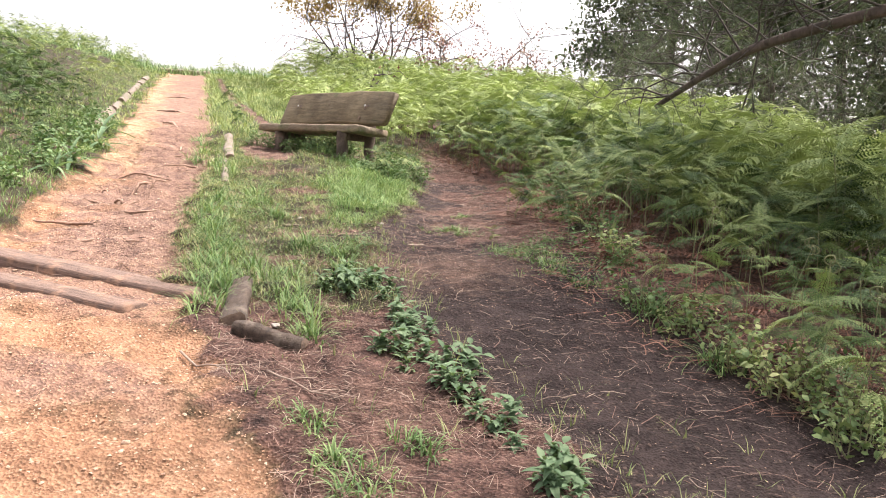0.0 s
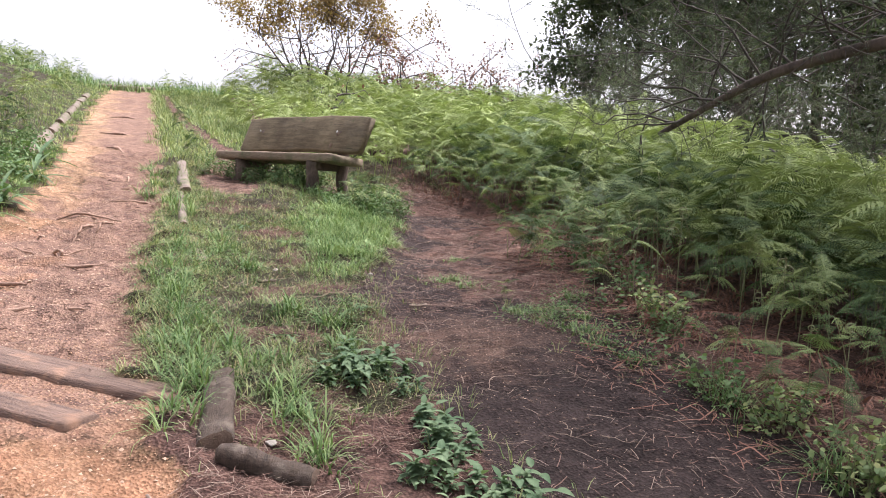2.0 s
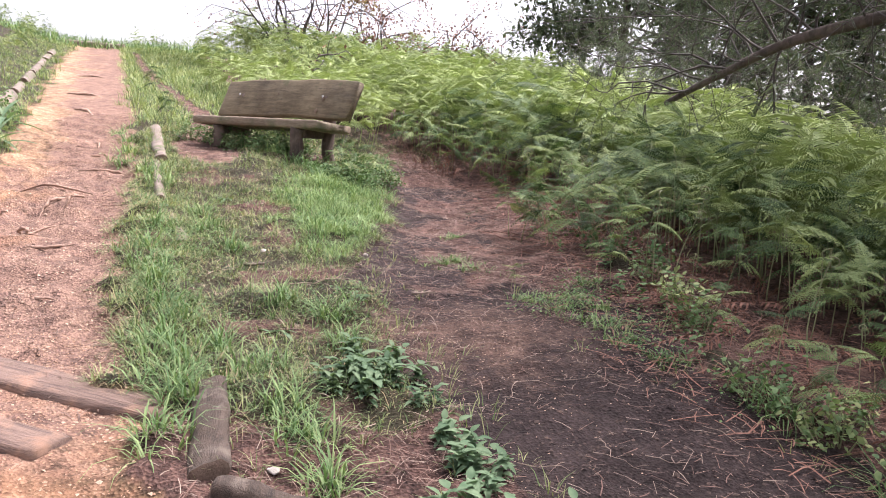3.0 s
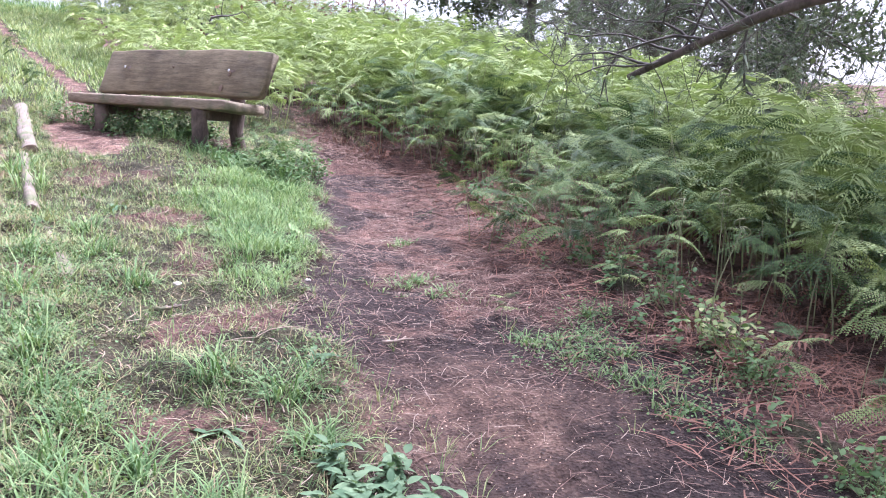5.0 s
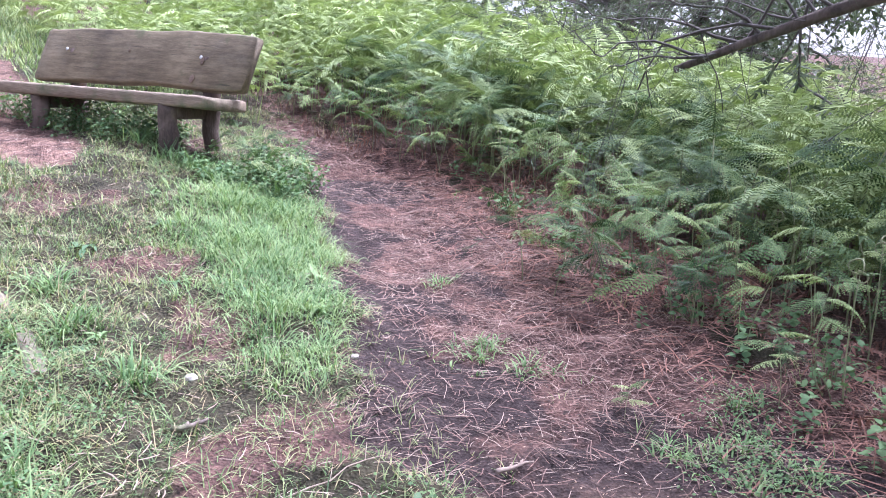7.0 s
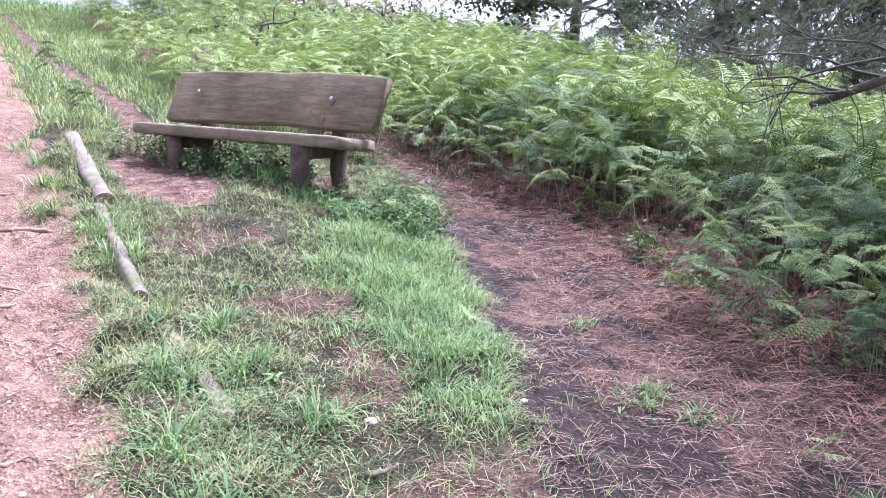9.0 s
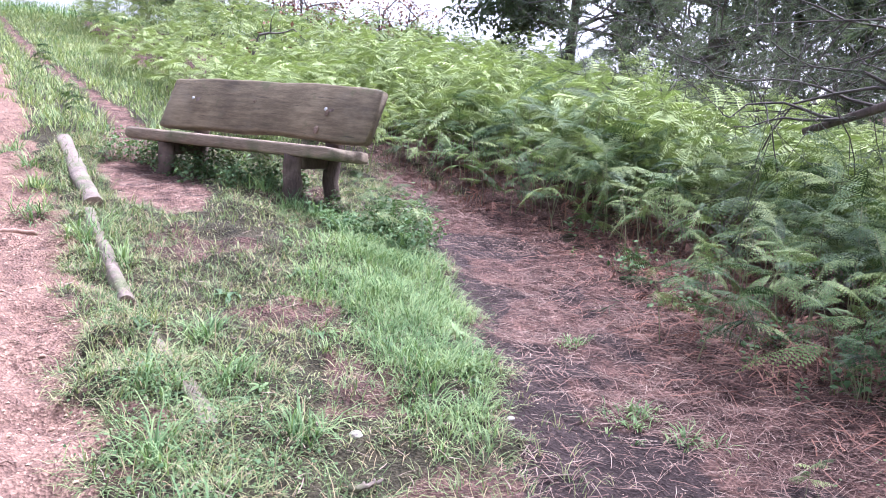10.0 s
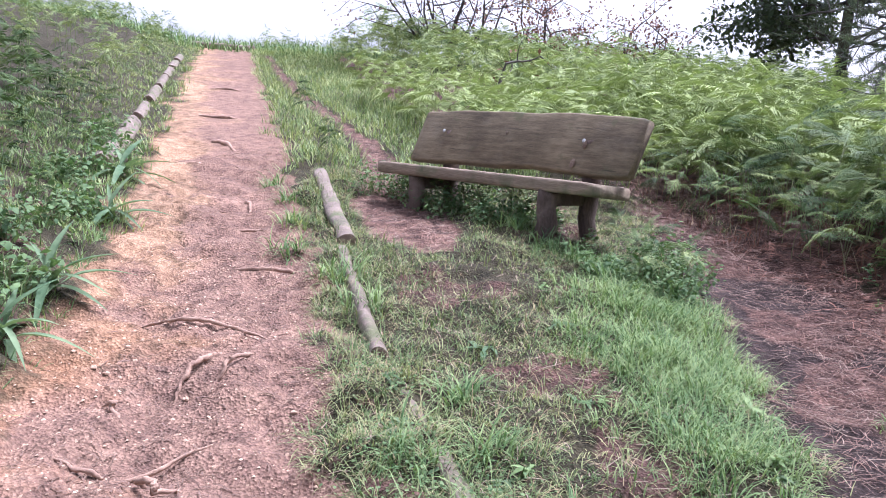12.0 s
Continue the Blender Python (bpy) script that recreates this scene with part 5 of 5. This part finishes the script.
for k in range(9):
    y = 3.3 + 0.7 * k
    undergrowth(float(fern_edge(y)) + 0.12 + 0.1 * math.sin(k * 2.3), y, 0.2 + 0.06 * math.sin(k * 1.7), 0.16, 130, 0.034, "small-leaved green undergrowth at the bracken edge", 330 + k)
for k, (x, y) in enumerate([(1.5, 3.65), (1.68, 3.42), (1.85, 3.3), (1.42, 3.95), (1.75, 3.75), (1.6, 3.15), (1.3, 4.35), (1.15, 5.6)]):
    undergrowth(x, y, 0.26 if k < 6 else 0.2, 0.17, 230, 0.036, "fresh green leafy weeds at the foot of the bracken", 370 + k, M_HILL)
for k in range(12):
    y = 6.6 + 0.5 * k
    undergrowth(float(path_left(y)) - 0.3 - 0.12 * math.sin(k * 1.9), y, 0.22, 0.2, 220, 0.045, "leafy undergrowth along the foot of the bank", 350 + k)


# ---- trees and shrubs ----
def branches(start, way, length, r, depth, g, out, tips, kids=4, droop=0.0, bend=0.25):
    """Grows a branch and its twigs; tubes go to out, twig ends to tips."""
    n = 6 if depth else 4
    p, d = [np.array(start, float)], np.array(way, float) / np.linalg.norm(way)
    for k in range(n):
        d = d + g.normal(0, bend / 2, 3) + np.array([0, 0, droop])
        d /= np.linalg.norm(d)
        p.append(p[-1] + d * length / n)
    p = np.array(p)
    out.append((p, np.linspace(r, r * 0.35, n + 1), 6 if r > 0.02 else 4 if r > 0.008 else 3))
    if depth == 0:
        tips += [(p[-1], d), (p[2], d)]
        return
    for k in range(kids):
        i = 1 + int((k + 1) / kids * (n - 1))
        s = g.normal(0, 1, 3)
        s -= d * s.dot(d)
        s /= np.linalg.norm(s) + 1e-9
        w = d * 0.6 + s * 0.9
        branches(p[i], w, length * g.uniform(.4, .65), r * 0.5, depth - 1, g, out, tips, kids, droop, bend)
    tips.append((p[-1], d))


def wood(out):
    pile = Pile()
    for p, r, s in out:
        pile.add(*tube(p, r, s, False)[:1], None, tube(p, r, s, False)[2])
    return pile


def needles(tips, per, length, width, g):
    """Brushes of needles at the twig ends."""
    pts = np.array([t[0] for t in tips])
    ds = np.array([t[1] for t in tips])
    k = np.repeat(np.arange(len(pts)), per)
    n = len(k)
    bv, bt = np.array([(-.5, 0, 0), (.5, 0, 0), (0, 1, 0)]), np.array([(0, 1, 2)])
    d = ds[k] + g.normal(0, .75, (n, 3))
    d /= np.linalg.norm(d, axis=1)[:, None]
    yaw = np.arctan2(-d[:, 0], d[:, 1])
    pitch = np.arcsin(np.clip(d[:, 2], -1, 1))
    ln = length * g.uniform(.6, 1.2, n)
    m = turns(yaw, pitch, g.uniform(0, 3, n), np.stack([np.full(n, width), ln, ln], 1))
    return scatter(bv, bt, m, pts[k] - ds[k] * length * g.uniform(0, 1.5, n)[:, None])


def leaves(tips, per, size, spread_r, g):
    pts = np.array([t[0] for t in tips])
    k = np.repeat(np.arange(len(pts)), per)
    n = len(k)
    bv, bt = np.array([(0, 0, 0), (.28, .45, .08), (0, 1, 0), (-.28, .45, .08)]), np.array([(0, 1, 2), (0, 2, 3)])
    m = turns(g.uniform(0, 6.28, n), g.normal(0, .7, n), g.normal(0, .7, n), size * g.uniform(.6, 1.3, n))
    return scatter(bv, bt, m, pts[k] + g.normal(0, spread_r, (n, 3)))


def pine(x, y, height, r, label, seed, crown_from=0.25, reach=2.2, whorls=9, per=30, mat=M_PINE, leaf=None, lean=(0, 0), kids=4, bare=0):
    """A tree: tapered trunk, limbs and foliage at the twig ends."""
    g = np.random.default_rng(seed)
    z0 = float(top(x, y)) - 0.1
    ob = thing("pine_tree" if leaf is None else "dark_tree", label, "tree", "trees beyond the bracken")
    tp = np.array([(x + lean[0] * u + 0.12 * math.sin(3 * u + seed), y + lean[1] * u, z0 + height * u) for u in np.linspace(0, 1, 9)])
    v, t, q = tube(tp, np.linspace(r, r * 0.2, 9), 12, True, 0.1, seed)
    part("trunk", Pile().add(v, t, q).mesh("trunk", M_BARK, True), ob)
    out, tips, dry = [], [], []
    for k in range(whorls):
        u = crown_from + (0.97 - crown_from) * k / (whorls - 1)
        c = spline(tp, 50)[int(u * 49)]
        for s in range(4):
            yaw = g.uniform(0, 6.28)
            ln = reach * (1.05 - 0.65 * (u - crown_from) / (1 - crown_from)) * g.uniform(.7, 1.15)
            branches(c, (math.cos(yaw), math.sin(yaw), g.uniform(-.15, .35)), ln, r * 0.28, 2, g, out, dry if k < bare else tips, kids, 0.02)
    part("branchwork", wood(out).mesh("branchwork", M_TWIG), ob)
    v, t = needles(tips, per, 0.15, 0.013, g) if leaf is None else leaves(tips, per, leaf, 0.16, g)
    part("foliage", mesh_of("foliage", v, t, mat), ob)
    return ob


pine(6.4, 17.0, 9.0, 0.17, "grey-green pine tree with bare lower twigs", 3, 0.10, 2.7, 12, 62)
pine(14.0, 12.5, 10.0, 0.19, "tall pine tree with dense grey-green needles", 4, 0.22, 2.9, 11, 38)
pine(7.6, 16.6, 6.5, 0.11, "dark bushy tree with drooping small-leaved branches", 21, 0.12, 1.9, 9, 26, M_DARKLEAF, 0.12)
pine(5.6, 21.5, 7.5, 0.14, "dark-leaved tree standing beyond the bracken", 5, 0.26, 2.0, 8, 42, M_DARKLEAF, 0.13)
pine(12.5, 24.0, 10.0, 0.2, "distant pine tree above the bracken", 8, 0.1, 3.0, 8, 20)


def leaning_pine():
    """The near pine outside the view, whose low limb reaches over the bracken."""
    g = np.random.default_rng(9)
    x, y = 5.6, 5.6
    z0 = float(top(x, y)) - 0.1
    ob = thing("overhanging_pine", "old pine with a thick bare limb reaching over the bracken", "tree")
    tp = np.array([(x + 0.1 * math.sin(3 * u), y, z0 + 9 * u) for u in np.linspace(0, 1, 9)])
    v, t, q = tube(tp, np.linspace(0.26, 0.08, 9), 12, True, 0.1, 4)
    part("trunk", Pile().add(v, t, q).mesh("trunk", M_BARK, True), ob)
    lp = spline([(5.6, 5.6, 3.6), (4.6, 6.15, 3.3), (3.55, 6.85, 3.02), (2.78, 7.65, 2.80), (2.45, 8.25, 2.58), (2.17, 8.92, 2.33)], 30)
    v, t, q = tube(lp, np.interp(np.arange(30), [0, 12, 19, 24, 29], [0.08, 0.052, 0.04, 0.032, 0.025]), 12, True, 0.16, 6)
    part("limb", Pile().add(v, t, q).mesh("limb", M_BARK, True), ob, "thick grey-brown bare limb with a snapped end")
    out, tips, dry = [], [], []
    for k in range(24):
        i = 9 + int(k * 0.8)
        up = g.uniform(0.0, .9)
        branches(lp[i], (g.normal(-0.5, .5), g.normal(0.5, .5), up), g.uniform(.6, 1.6), 0.013, 2, g, out, tips if up > 0.35 else dry, 3, 0.0, 0.4)
    for c, w, ln, r in [((5.4, 5.8, 4.6), (-.75, .65, -.08), 4.8, .015), ((5.4, 5.9, 4.3), (-.55, .85, -.10), 5.2, .015), ((5.5, 5.9, 5.4), (-.7, .7, -.10), 5.0, .015), ((5.5, 6, 5.0), (-.4, .9, -.05), 5.5, .015)]:
        branches(c, w, ln, r, 3, g, out, tips, 4, -0.004, 0.22)
    for k in range(7):
        c = (5.3, 5.9 + 0.1 * k, g.uniform(3.8, 5.6))
        branches(c, (g.uniform(-.6, -.3), g.uniform(.6, .95), g.uniform(-.16, -.02)), g.uniform(3.0, 4.2), .016, 3, g, out, tips, 4, -0.004, 0.16)
    part("twig_tangle", wood(out).mesh("twig_tangle", M_TWIG), ob, "tangle of thin grey twigs")
    v, t = needles(tips, 16, 0.12, 0.0035, g)
    part("needle_foliage", mesh_of("needle_foliage", v, t, M_PINE), ob)
    # upper crown, mostly out of view, added to cast shade on the bracken
    for k in range(32):
        yaw, u = g.uniform(0, 6.28), g.uniform(.48, 1)
        o, ti = [], []
        branches(tp[int(u * 8)], (math.cos(yaw), math.sin(yaw), .05), g.uniform(2.4, 4.2), .05, 2, g, o, ti, 5)
        part("upper_limb", wood(o).mesh("upper_limb", M_TWIG), ob)
        v, t = needles(ti, 30, 0.2, 0.026, g)
        part("upper_foliage", mesh_of("upper_foliage", v, t, M_PINE), ob)


leaning_pine()


def gorse(x, y, height, width, label, seed, crown=True, per=150, stems=11):
    """A leggy shrub: bare crooked stems from one base, and a flat crown of flowering tips."""
    g = np.random.default_rng(seed)
    z0 = float(top(x, y))
    ob = thing("gorse_bush", label, "bush", "bushes on the skyline")
    out, tips = [], []
    for k in range(stems):
        u = (k + .5) / stems * 2 - 1
        branches((x + 0.25 * u, y + g.normal(0, .1), z0), (u * width / height * 0.62 + g.normal(0, .08), g.normal(0, .15), 0.9), height * g.uniform(.75, .98), 0.035, 2, g, out, tips, 3, 0.01, 0.3)
    part("stem_work", wood(out).mesh("stem_work", M_TWIG), ob)
    if crown:
        hi = [t for t in tips if t[0][2] > z0 + height * (0.74 + 0.07 * math.sin(2.2 * (t[0][0] - x) + 1))]
        lo = [t for t in tips if t[0][2] <= z0 + height * 0.66]
        v, t = leaves(hi, per, 0.085, 0.17, g)
        part("flower_crown", mesh_of("flower_crown", v, t, M_GORSE), ob, "brownish yellow flowering crown")
        if lo:
            v, t = leaves(lo, 7, 0.07, 0.14, g)
            part("low_leaves", mesh_of("low_leaves", v, t, M_DEAD), ob, "sparse brown leaves on the lower stems")
    else:
        v, t = leaves(tips, per, 0.08, 0.08, g)
        part("dry_leaves", mesh_of("dry_leaves", v, t, M_DEAD), ob)
    return ob


gorse(-2.35, 23.5, 3.0, 3.3, "leggy gorse bush with brown-yellow flowers on bare stems", 12)
gorse(-0.3, 23.0, 1.8, 1.5, "small sparse bush with withered leaves on the skyline", 13, False, 16, 6)
gorse(2.0, 22.5, 1.7, 1.7, "thin leafless bush on the skyline", 14, False, 8, 6)


def bare_shrub(x, y, height, seed):
    """A leafless grey shrub of many thin crooked twigs, a few dry needles at the ends."""
    g = np.random.default_rng(seed)
    z0 = float(top(x, y))
    ob = thing("bare_shrub", "tangled grey twigs of a half-dead young pine", "bush", "dead shrubs in the bracken")
    out, tips = [], []
    for k in range(9):
        yaw = g.uniform(0, 6.28)
        branches((x + g.normal(0, .1), y + g.normal(0, .1), z0 + 0.3), (0.75 * math.cos(yaw), 0.75 * math.sin(yaw), 0.8), height * g.uniform(.6, .95), .009, 2, g, out, tips, 5, 0.0, 0.5)
    part("branchwork", wood(out).mesh("branchwork", M_TWIG), ob)
    v, t = needles(tips, 16, 0.11, 0.003, g)
    part("needle_foliage", mesh_of("needle_foliage", v, t, M_PINE), ob)


bare_shrub(3.3, 11.0, 2.1, 71)
bare_shrub(4.2, 11.8, 2.5, 72)
bare_shrub(2.7, 12.2, 1.7, 73)


def pebble(x, y, size, label, mat, seed):
    bm = bmesh.new()
    bmesh.ops.create_icosphere(bm, subdivisions=2, radius=size)
    for v in bm.verts:
        v.co = v.co * (1 + 0.35 * (noise.noise(v.co * (1.3 / size) + Vector((seed, 0, 0)))))
        v.co.z *= 0.55
    me = bpy.data.meshes.new("stone")
    bm.to_mesh(me)
    bm.free()
    me.materials.append(mat)
    ob = tagged(new("stone", me), label, "stone", "loose stones")
    ob.matrix_basis = pose(x, y, float(top(x, y)) + size * 0.35, 0, 0, seed * 50)


M_PALESTONE = plain("pale_stone", (0.30, 0.27, 0.23), (0.50, 0.46, 0.41), 25, 0.8)
pebble(-1.16, 6.72, 0.024, "pale chalky stone lying in the turf", M_PALESTONE, 1)
pebble(-0.80, 3.99, 0.022, "pale chip beside the log", M_PALESTONE, 2)
pebble(-0.52, 6.9, 0.018, "pale stone in the worn turf", M_PALESTONE, 3)
for k in range(24):
    y = rng.uniform(2.2, 8.5)
    x = rng.uniform(float(path_left(y)) + 0.1, float(path_right(y)) - 0.1)
    pebble(x, y, rng.uniform(0.010, 0.015), "small orange-brown stone on the path", M_STONE, 10 + k)
gorse(-1.47, 15.0, 1.05, 0.4, "dead crooked stick standing in the bracken", 15, False, 1, 1)
